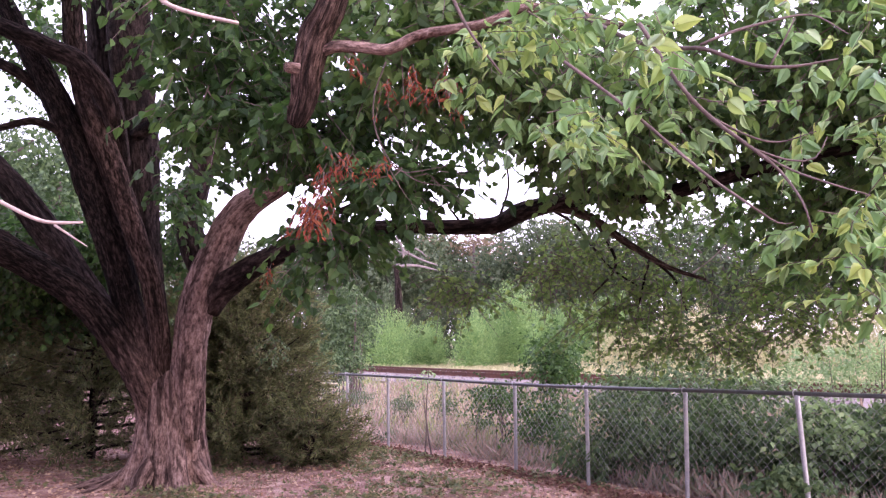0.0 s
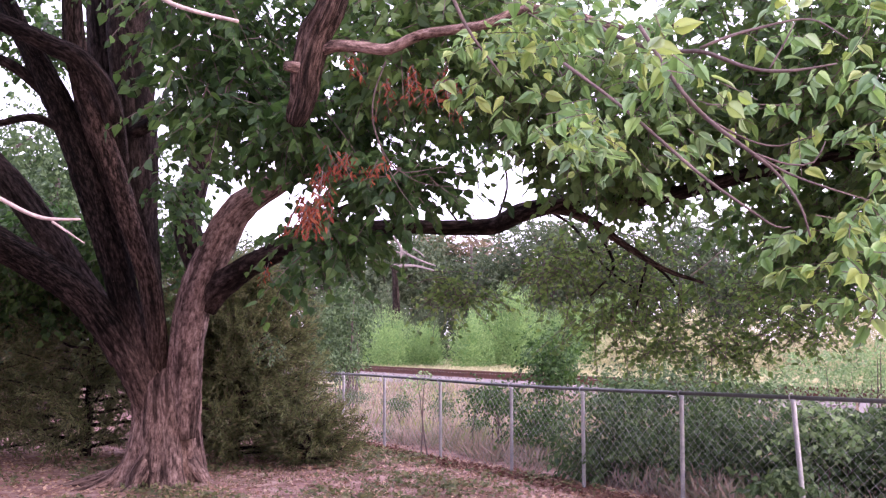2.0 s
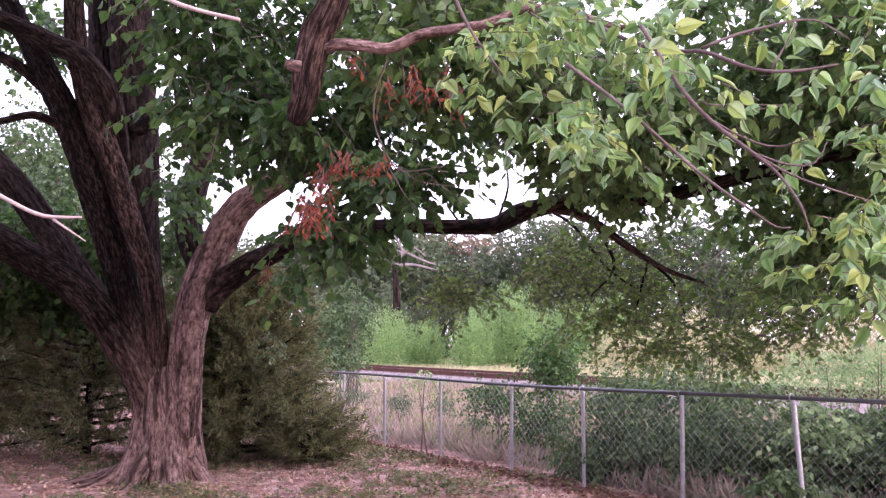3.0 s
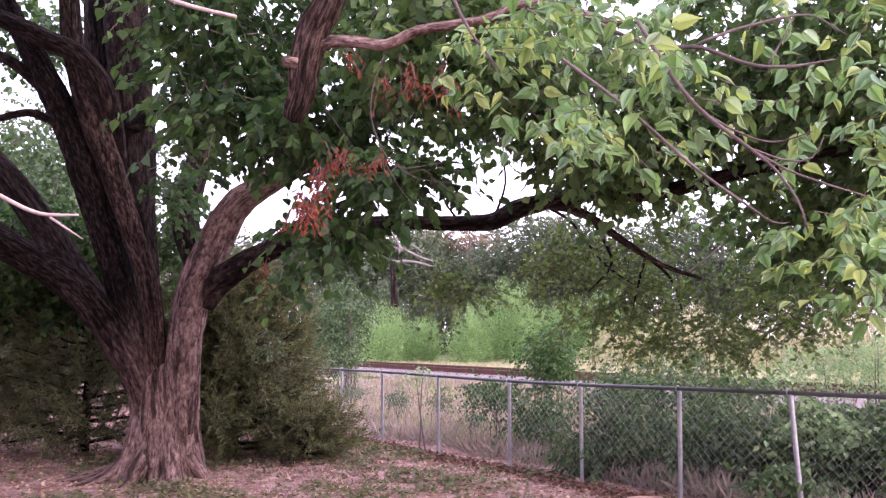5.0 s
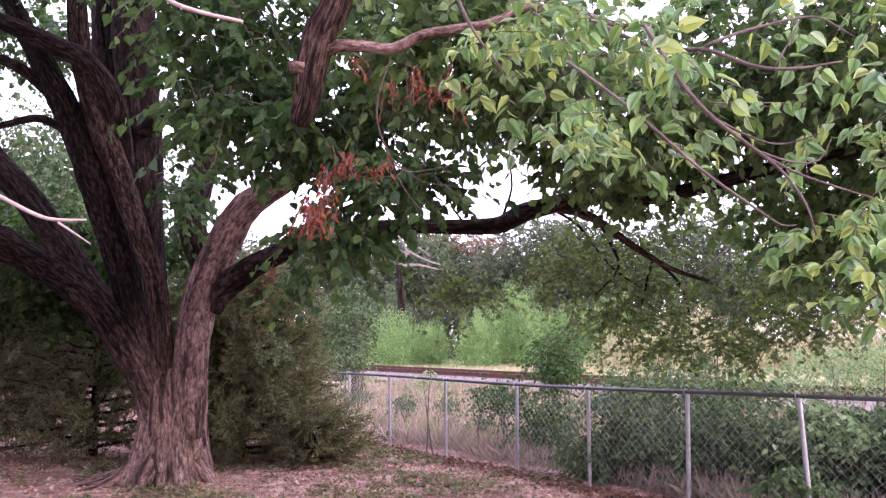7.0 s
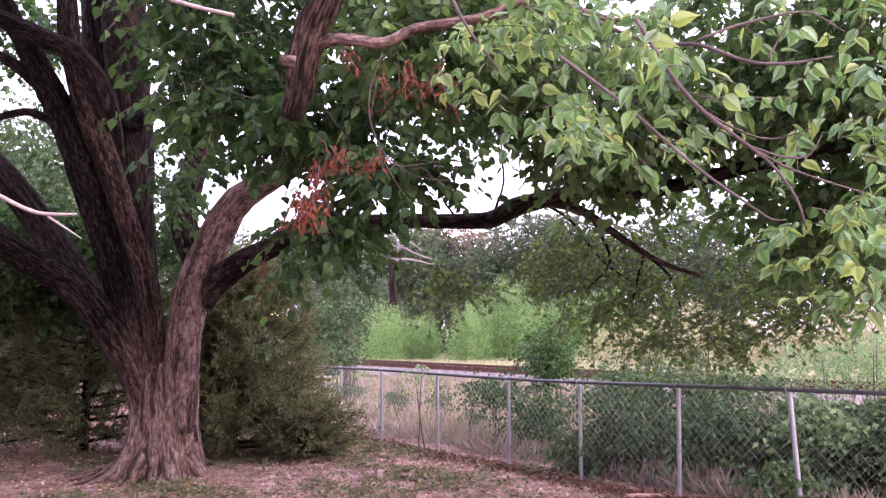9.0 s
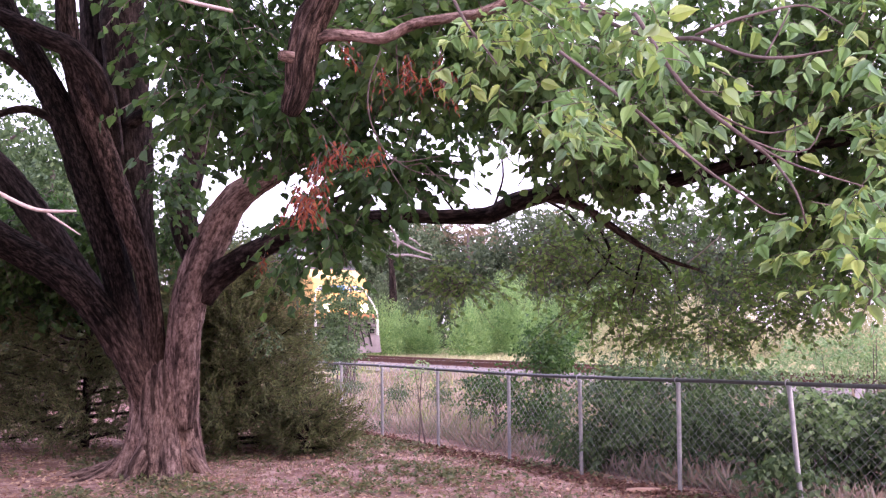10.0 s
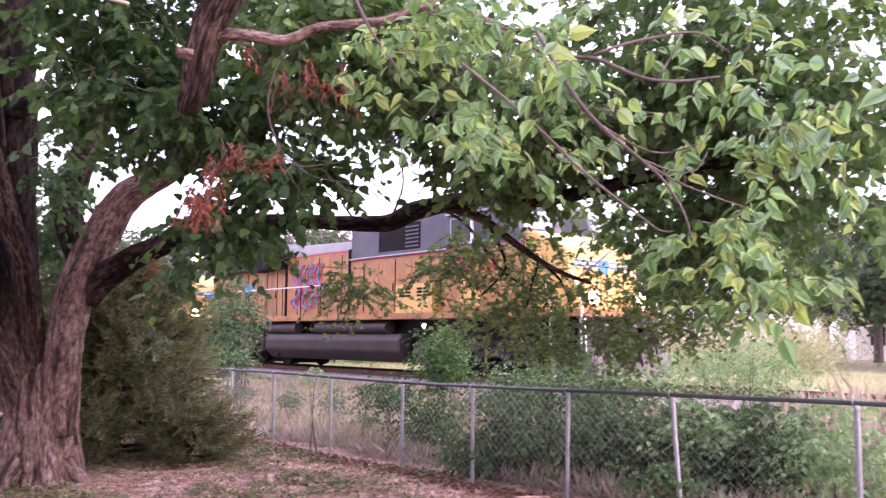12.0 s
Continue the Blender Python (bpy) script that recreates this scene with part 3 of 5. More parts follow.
# ---- the great tree ----
def build_tree():
    tree = thing("old_tree", "large old tree with many stems and a spreading leafy crown", "tree", (-3.56, 11.33, 0.07))
    base = Vector(tree.location)

    def hang(name, g, mat, label="", smooth=True):
        ob = part(name, g, mat, tree, label, smooth)
        ob.matrix_parent_inverse = Matrix.Translation(-base)
        return ob

    def limb(points, sides=26, step=0.08, rough=0.075, mat=BARK, seed=1, name="limb", label=""):
        g = Geo()
        tube(g, points, sides, step, rough, seed)
        ob = hang(name, g, mat, label)
        return ob

    def flare(q, ang):
        z, a = q[:, 2:3], ang[None]
        low = np.clip(1 - z / 0.8, 0, 1) ** 1.7
        lobes = 0.30 + 0.17 * np.sin(3 * a + 0.5) + 0.13 * np.sin(5 * a + 2.6) + 0.05 * np.sin(8 * a)
        fold = sum(d * np.exp(-((a - at - 0.05 * np.sin(4 * z)) / w) ** 2) for at, d, w in ((2.72, 0.20, 0.13), (2.05, 0.06, 0.10), (3.25, 0.08, 0.10), (1.3, 0.09, 0.14), (5.0, 0.1, 0.2)))
        return 1 + low * lobes - fold * np.clip(1.25 - 0.25 * z, 0.5, 1.2)

    g = Geo()
    x, y = base.x, base.y
    tube(g, [(x, y, -0.15, 0.47), (x, y, 0.15, 0.45), (x, y, 0.5, 0.43), (x, y, 0.8, 0.415), (x - 0.01, y, 1.05, 0.42), (x - 0.02, y, 1.25, 0.41), (x - 0.03, y, 1.42, 0.34), (x - 0.03, y, 1.55, 0.2)],
         150, 0.03, 0.03, 5, flare)
    hang("trunk", g, BARK, "broad furrowed trunk flaring into roots")
    for i, (a, b, r) in enumerate(((-2.6, 0.95, 0.10), (-1.1, 0.85, 0.09), (-0.35, 0.8, 0.08), (-3.0, 1.15, 0.09), (-1.9, 0.75, 0.10))):
        g = Geo()
        ca, sa = math.cos(a), math.sin(a)
        tube(g, [(x + 0.35 * ca, y + 0.35 * sa, 0.34, r * 1.2), (x + 0.55 * ca, y + 0.55 * sa, 0.14, r * 1.15), (x + b * 0.85 * ca, y + b * 0.85 * sa, 0.03, r * 0.85),
                 (x + (b + 0.25) * ca, y + (b + 0.25) * sa, -0.07, r * 0.5)], 16, 0.05, 0.08, 40 + i)
        hang("root", g, BARK)
    # stems
    limb([(-3.26, 11.13, 0.59, 0.12), (-3.27, 11.12, 1.15, 0.2), (-3.24, 11.05, 1.79, 0.21), (-3.11, 10.98, 2.43, 0.22), (-2.87, 10.93, 2.99, 0.22), (-2.57, 10.78, 3.44, 0.19), (-2.16, 10.65, 3.70, 0.16), (-1.67, 10.43, 3.95, 0.14), (-1.05, 10.09, 4.29, 0.12), (-0.30, 9.78, 4.41, 0.1), (0.18, 9.37, 4.52, 0.08), (0.87, 8.93, 4.85, 0.06)], 40, seed=2)
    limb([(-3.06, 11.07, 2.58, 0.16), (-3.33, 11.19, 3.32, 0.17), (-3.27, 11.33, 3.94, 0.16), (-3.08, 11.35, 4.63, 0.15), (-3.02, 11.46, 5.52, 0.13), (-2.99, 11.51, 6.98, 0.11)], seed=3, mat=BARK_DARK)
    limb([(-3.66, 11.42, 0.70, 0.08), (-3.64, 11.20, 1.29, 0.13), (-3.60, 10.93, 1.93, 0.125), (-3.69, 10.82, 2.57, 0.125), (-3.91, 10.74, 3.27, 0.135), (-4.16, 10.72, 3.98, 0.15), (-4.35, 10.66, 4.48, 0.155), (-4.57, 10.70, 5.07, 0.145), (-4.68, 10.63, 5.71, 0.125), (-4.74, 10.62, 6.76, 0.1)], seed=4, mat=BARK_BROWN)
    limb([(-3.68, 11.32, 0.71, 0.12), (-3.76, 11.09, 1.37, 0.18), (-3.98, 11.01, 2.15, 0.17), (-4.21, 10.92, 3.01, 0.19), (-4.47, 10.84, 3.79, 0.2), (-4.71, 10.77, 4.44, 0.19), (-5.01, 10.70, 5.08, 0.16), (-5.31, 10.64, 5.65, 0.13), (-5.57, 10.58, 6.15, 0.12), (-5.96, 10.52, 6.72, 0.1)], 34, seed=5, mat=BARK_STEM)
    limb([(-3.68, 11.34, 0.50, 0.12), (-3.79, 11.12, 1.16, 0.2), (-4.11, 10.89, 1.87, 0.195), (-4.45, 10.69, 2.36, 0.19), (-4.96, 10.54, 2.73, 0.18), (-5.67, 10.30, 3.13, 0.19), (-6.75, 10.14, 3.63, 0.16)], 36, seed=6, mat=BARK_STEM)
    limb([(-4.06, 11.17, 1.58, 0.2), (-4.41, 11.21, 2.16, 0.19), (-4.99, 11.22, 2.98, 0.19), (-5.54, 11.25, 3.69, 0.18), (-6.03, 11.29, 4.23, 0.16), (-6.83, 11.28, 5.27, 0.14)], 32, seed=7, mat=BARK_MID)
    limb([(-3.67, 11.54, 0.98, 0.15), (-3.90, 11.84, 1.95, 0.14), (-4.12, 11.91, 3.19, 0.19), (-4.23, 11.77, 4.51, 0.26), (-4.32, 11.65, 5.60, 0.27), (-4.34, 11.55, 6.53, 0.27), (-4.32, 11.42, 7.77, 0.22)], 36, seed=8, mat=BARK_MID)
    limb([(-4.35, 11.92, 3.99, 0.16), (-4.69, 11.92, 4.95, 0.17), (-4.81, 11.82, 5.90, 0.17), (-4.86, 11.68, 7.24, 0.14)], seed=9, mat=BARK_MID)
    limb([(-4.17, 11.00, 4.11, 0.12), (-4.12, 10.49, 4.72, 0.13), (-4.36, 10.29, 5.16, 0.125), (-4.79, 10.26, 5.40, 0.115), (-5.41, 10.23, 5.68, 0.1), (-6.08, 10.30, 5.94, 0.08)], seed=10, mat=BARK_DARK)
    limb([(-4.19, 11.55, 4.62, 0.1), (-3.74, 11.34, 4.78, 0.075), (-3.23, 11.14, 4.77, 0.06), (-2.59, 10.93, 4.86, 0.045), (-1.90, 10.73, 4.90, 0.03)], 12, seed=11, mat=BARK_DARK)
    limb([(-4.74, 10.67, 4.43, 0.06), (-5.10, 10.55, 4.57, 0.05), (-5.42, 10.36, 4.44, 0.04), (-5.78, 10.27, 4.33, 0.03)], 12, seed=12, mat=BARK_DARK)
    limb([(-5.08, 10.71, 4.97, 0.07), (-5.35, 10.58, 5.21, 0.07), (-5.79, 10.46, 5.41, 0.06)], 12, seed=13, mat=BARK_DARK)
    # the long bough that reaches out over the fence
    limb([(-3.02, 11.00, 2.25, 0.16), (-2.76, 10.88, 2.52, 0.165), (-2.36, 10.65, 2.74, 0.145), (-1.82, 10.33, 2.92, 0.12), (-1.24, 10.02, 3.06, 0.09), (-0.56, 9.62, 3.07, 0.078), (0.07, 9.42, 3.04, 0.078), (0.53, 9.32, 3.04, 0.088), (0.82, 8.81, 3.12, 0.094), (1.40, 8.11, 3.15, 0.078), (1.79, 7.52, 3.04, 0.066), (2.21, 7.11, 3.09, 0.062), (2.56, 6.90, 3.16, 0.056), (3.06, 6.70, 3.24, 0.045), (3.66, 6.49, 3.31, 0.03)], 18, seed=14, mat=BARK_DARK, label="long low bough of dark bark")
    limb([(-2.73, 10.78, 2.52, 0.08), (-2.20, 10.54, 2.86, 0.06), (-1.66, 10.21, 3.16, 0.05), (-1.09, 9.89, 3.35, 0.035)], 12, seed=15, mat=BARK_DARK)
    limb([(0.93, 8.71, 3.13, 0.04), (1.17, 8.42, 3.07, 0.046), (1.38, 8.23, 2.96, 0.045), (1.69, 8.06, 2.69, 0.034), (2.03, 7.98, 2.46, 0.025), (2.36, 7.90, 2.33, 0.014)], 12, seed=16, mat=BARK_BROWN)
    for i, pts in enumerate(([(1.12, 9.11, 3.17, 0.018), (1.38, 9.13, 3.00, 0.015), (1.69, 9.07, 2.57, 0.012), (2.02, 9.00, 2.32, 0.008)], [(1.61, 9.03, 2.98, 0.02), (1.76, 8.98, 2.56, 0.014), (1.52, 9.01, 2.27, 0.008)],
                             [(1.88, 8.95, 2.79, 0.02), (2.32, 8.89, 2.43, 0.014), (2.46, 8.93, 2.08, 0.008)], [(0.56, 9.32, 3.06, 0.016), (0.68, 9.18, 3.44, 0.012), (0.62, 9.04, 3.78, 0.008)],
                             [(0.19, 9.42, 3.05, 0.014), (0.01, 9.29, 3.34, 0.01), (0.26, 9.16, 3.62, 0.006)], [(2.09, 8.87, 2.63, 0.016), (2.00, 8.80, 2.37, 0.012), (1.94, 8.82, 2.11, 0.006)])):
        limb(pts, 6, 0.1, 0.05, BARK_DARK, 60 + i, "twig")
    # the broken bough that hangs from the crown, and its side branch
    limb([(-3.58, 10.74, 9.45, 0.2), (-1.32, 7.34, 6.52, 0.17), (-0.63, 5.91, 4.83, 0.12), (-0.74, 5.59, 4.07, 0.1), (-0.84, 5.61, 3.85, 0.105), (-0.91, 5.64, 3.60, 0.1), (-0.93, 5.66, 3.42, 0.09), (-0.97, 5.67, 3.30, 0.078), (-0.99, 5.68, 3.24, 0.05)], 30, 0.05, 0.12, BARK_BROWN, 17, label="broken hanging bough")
    limb([(-0.90, 5.64, 3.59, 0.045), (-0.97, 5.59, 3.60, 0.04), (-1.04, 5.54, 3.60, 0.032)], 12, 0.03, 0.08, BARK, 18, "stub", "pale sawn stub")
    limb([(-0.88, 5.63, 3.70, 0.045), (-0.73, 5.57, 3.74, 0.04), (-0.54, 5.53, 3.72, 0.038), (-0.35, 5.48, 3.69, 0.037), (-0.16, 5.42, 3.76, 0.035), (0.05, 5.32, 3.76, 0.033), (0.27, 5.22, 3.76, 0.032), (0.51, 5.21, 3.85, 0.03), (0.76, 5.03, 3.75, 0.028), (1.02, 4.84, 3.59, 0.022), (1.30, 4.65, 3.54, 0.015)], 18, 0.06, 0.07, BARK, 19)
    # dead twigs without leaves
    for i, pts in enumerate(([(-2.28, 3.93, 2.58, 0.016), (-2.05, 3.95, 2.46, 0.014), (-1.89, 3.95, 2.38, 0.013), (-1.80, 3.96, 2.36, 0.012), (-1.67, 3.96, 2.36, 0.007)], [(-1.80, 3.96, 2.35, 0.009), (-1.74, 3.96, 2.31, 0.007), (-1.65, 3.97, 2.25, 0.003)],
                             [(-1.73, 4.80, 3.90, 0.02), (-1.61, 4.82, 3.76, 0.018), (-1.44, 4.82, 3.69, 0.016), (-1.18, 4.83, 3.63, 0.014)], [(-0.40, 5.83, 3.72, 0.008), (-0.48, 5.85, 3.49, 0.008), (-0.48, 5.88, 3.27, 0.008), (-0.38, 5.90, 3.04, 0.007), (-0.28, 5.91, 2.96, 0.006), (0.01, 5.91, 3.00, 0.003)],
                             [(-0.38, 5.90, 3.04, 0.006), (-0.21, 5.92, 2.91, 0.005), (-0.05, 5.92, 2.87, 0.004), (0.11, 5.92, 2.86, 0.003)], [(-0.38, 5.91, 2.98, 0.005), (-0.28, 5.93, 2.81, 0.004), (-0.19, 5.94, 2.70, 0.002)],
                             [(0.02, 4.33, 3.64, 0.014), (0.08, 4.35, 3.50, 0.013), (0.15, 4.36, 3.37, 0.01), (0.30, 4.38, 3.17, 0.007)], [(2.45, 8.59, 2.45, 0.012), (2.57, 8.48, 2.55, 0.01), (2.75, 8.36, 2.73, 0.006)])):
        limb([(*p[:3], p[3] * 0.75) for p in pts], 7, 0.05, 0.06, DEAD if i in (0, 1, 2, 7) else TWIG, 80 + i, "dead_twig", "bare bleached twig")
    # the near shoots, whose leaves carry bright light in their colour
    shoots = ([(0.54, 3.79, 3.04, 0.012), (0.74, 3.71, 2.85, 0.011), (0.87, 3.63, 2.70, 0.011), (1.06, 3.55, 2.49, 0.01), (1.23, 3.47, 2.33, 0.008), (1.34, 3.48, 2.26, 0.005), (1.40, 3.48, 2.26, 0.003)],
              [(0.88, 3.78, 3.21, 0.014), (1.02, 3.71, 2.92, 0.014), (1.15, 3.72, 2.77, 0.014), (1.31, 3.64, 2.60, 0.012), (1.42, 3.65, 2.51, 0.01), (1.48, 3.57, 2.36, 0.008), (1.52, 3.58, 2.23, 0.006)],
              [(1.15, 3.72, 2.77, 0.008), (1.32, 3.73, 2.68, 0.007), (1.46, 3.74, 2.65, 0.006), (1.58, 3.63, 2.67, 0.003)], [(1.31, 3.64, 2.60, 0.009), (1.47, 3.65, 2.51, 0.008), (1.60, 3.56, 2.43, 0.006), (1.76, 3.56, 2.38, 0.004)],
              [(0.75, 4.93, 3.72, 0.02), (1.00, 4.46, 3.37, 0.018), (1.16, 4.18, 3.23, 0.016), (1.26, 4.08, 3.19, 0.016), (1.45, 3.99, 3.08, 0.013), (1.60, 3.90, 3.04, 0.011), (1.81, 3.89, 3.07, 0.006)],
              [(1.24, 4.08, 3.21, 0.012), (1.34, 4.07, 3.25, 0.012), (1.50, 4.07, 3.30, 0.012), (1.77, 4.07, 3.35, 0.008), (1.91, 3.98, 3.22, 0.005)], [(1.54, 3.99, 3.08, 0.008), (1.61, 3.98, 3.20, 0.007), (1.66, 3.97, 3.30, 0.004)],
              [(1.31, 3.64, 2.60, 0.008), (1.47, 3.65, 2.55, 0.007), (1.58, 3.65, 2.56, 0.006), (1.63, 3.64, 2.65, 0.003)], [(1.33, 4.30, 2.99, 0.006), (1.56, 4.30, 2.99, 0.006), (1.81, 4.30, 2.99, 0.003)])
    for i, pts in enumerate(shoots):
        limb([(*p[:3], p[3] * 0.65) for p in pts], 8, 0.04, 0.05, TWIG, 100 + i, "shoot")
    # crown
    twigs = Geo()
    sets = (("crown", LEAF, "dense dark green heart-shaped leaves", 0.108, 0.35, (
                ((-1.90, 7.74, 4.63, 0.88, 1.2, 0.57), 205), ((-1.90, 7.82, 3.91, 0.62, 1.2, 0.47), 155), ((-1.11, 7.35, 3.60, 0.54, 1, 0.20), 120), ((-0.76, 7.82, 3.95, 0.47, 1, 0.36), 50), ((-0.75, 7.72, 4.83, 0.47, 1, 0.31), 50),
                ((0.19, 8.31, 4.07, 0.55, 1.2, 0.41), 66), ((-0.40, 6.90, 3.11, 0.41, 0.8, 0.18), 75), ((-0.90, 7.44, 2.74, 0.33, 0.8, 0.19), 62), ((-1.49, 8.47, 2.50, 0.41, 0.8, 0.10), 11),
                # high and far-left regions: unseen canopy, added to keep skylight off the stems
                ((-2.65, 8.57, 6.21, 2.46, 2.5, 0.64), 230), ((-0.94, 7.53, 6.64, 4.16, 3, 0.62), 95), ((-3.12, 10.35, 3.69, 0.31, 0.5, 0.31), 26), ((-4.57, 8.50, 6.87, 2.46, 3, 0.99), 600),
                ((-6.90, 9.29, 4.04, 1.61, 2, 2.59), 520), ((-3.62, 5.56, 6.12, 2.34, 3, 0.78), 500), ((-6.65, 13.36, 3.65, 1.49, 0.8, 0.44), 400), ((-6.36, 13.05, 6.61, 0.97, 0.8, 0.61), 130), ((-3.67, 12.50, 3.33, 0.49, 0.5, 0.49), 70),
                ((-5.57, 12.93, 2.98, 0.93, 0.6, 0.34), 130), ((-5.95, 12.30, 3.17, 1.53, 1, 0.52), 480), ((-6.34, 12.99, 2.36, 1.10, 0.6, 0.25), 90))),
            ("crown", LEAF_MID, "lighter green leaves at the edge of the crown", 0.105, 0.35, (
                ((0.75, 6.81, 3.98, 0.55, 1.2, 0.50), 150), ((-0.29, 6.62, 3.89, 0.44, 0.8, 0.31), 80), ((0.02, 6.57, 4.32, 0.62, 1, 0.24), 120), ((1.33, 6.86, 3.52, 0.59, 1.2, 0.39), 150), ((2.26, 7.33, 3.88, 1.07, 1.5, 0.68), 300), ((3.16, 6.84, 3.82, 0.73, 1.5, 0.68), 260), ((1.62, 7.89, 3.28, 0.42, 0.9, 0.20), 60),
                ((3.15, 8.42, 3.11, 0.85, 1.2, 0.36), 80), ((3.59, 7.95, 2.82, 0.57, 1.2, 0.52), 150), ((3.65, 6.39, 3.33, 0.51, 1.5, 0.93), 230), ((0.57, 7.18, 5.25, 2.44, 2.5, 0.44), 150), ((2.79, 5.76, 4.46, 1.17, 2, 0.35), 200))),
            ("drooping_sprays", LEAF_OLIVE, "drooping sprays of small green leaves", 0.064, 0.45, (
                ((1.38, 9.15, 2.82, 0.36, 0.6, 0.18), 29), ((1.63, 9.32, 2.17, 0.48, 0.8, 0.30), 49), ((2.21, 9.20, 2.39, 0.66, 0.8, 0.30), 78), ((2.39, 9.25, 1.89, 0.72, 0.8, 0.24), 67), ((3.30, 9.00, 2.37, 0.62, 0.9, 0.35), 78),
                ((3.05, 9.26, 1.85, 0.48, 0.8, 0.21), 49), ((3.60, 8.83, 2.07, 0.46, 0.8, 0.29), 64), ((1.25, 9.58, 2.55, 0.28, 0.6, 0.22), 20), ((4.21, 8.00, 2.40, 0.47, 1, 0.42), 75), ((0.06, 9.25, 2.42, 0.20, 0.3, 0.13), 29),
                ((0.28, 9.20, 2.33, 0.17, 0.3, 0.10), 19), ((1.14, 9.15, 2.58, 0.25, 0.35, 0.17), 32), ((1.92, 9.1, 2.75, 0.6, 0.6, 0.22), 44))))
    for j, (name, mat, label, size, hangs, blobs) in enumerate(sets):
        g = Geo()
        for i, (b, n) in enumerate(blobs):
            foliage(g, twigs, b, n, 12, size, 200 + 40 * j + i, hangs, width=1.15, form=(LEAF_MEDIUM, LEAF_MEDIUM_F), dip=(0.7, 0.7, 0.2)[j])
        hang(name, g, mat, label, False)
    lit = Geo()
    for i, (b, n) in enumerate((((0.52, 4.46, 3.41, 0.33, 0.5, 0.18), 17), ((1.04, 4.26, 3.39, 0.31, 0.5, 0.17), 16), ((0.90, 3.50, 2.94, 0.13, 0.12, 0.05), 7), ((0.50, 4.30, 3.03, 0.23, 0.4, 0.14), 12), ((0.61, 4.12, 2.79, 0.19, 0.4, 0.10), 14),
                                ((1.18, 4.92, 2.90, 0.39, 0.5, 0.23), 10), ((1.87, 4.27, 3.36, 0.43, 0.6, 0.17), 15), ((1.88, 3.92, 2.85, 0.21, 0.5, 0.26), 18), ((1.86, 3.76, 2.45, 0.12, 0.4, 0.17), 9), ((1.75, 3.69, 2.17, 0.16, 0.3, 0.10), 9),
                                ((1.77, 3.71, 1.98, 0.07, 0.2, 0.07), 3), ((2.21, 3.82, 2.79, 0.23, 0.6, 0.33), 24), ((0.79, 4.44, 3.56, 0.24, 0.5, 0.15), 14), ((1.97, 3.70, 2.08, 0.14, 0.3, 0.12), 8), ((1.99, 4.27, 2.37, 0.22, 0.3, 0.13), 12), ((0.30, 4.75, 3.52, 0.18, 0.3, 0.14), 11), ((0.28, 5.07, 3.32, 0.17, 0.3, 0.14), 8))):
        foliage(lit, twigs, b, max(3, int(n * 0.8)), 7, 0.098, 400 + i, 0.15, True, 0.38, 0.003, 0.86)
    hang("lit_near_leaves", lit, LEAF_LIT, "bright green leaves on near shoots, the light put into their colour", True)
    vine = Geo()
    foliage(vine, twigs, (-2.42, 12.15, 1.78, 0.10, 0.12, 0.22), 14, 8, 0.07, 470, 0.8, False, 0.3, 0.003, 0.8)
    hang("hanging_vine", vine, BUSH, "blue-green trailing vine leaves", False)
    red = Geo()
    for i, (b, n) in enumerate((((-0.86, 5.64, 2.69, 0.14, 0.12, 0.11), 20), ((-0.77, 5.61, 2.89, 0.05, 0.1, 0.15), 8), ((-0.69, 5.60, 3.04, 0.10, 0.1, 0.09), 8), ((-0.42, 5.61, 2.98, 0.05, 0.08, 0.07), 4), ((-0.20, 5.45, 3.52, 0.05, 0.08, 0.06), 5), ((-0.38, 5.45, 3.46, 0.03, 0.06, 0.06), 3),
                                ((0.02, 5.45, 3.48, 0.04, 0.08, 0.13), 7), ((-0.06, 5.46, 3.41, 0.11, 0.08, 0.04), 4), ((-0.64, 5.53, 3.66, 0.04, 0.05, 0.07), 3), ((-1.62, 7.97, 2.50, 0.04, 0.05, 0.07), 3))):
        foliage(red, twigs, b, int(n * 1.4), 7, 0.056, 500 + i, 1.4, False, 0.17, 0.003, 0.55)
    hang("withered_leaves", red, LEAF_RED, "hanging withered reddish-brown leaves", False)
    tagged(hang("twig_web", twigs, TWIG, "fine brown twigs", False), kind="stuff")


build_tree()


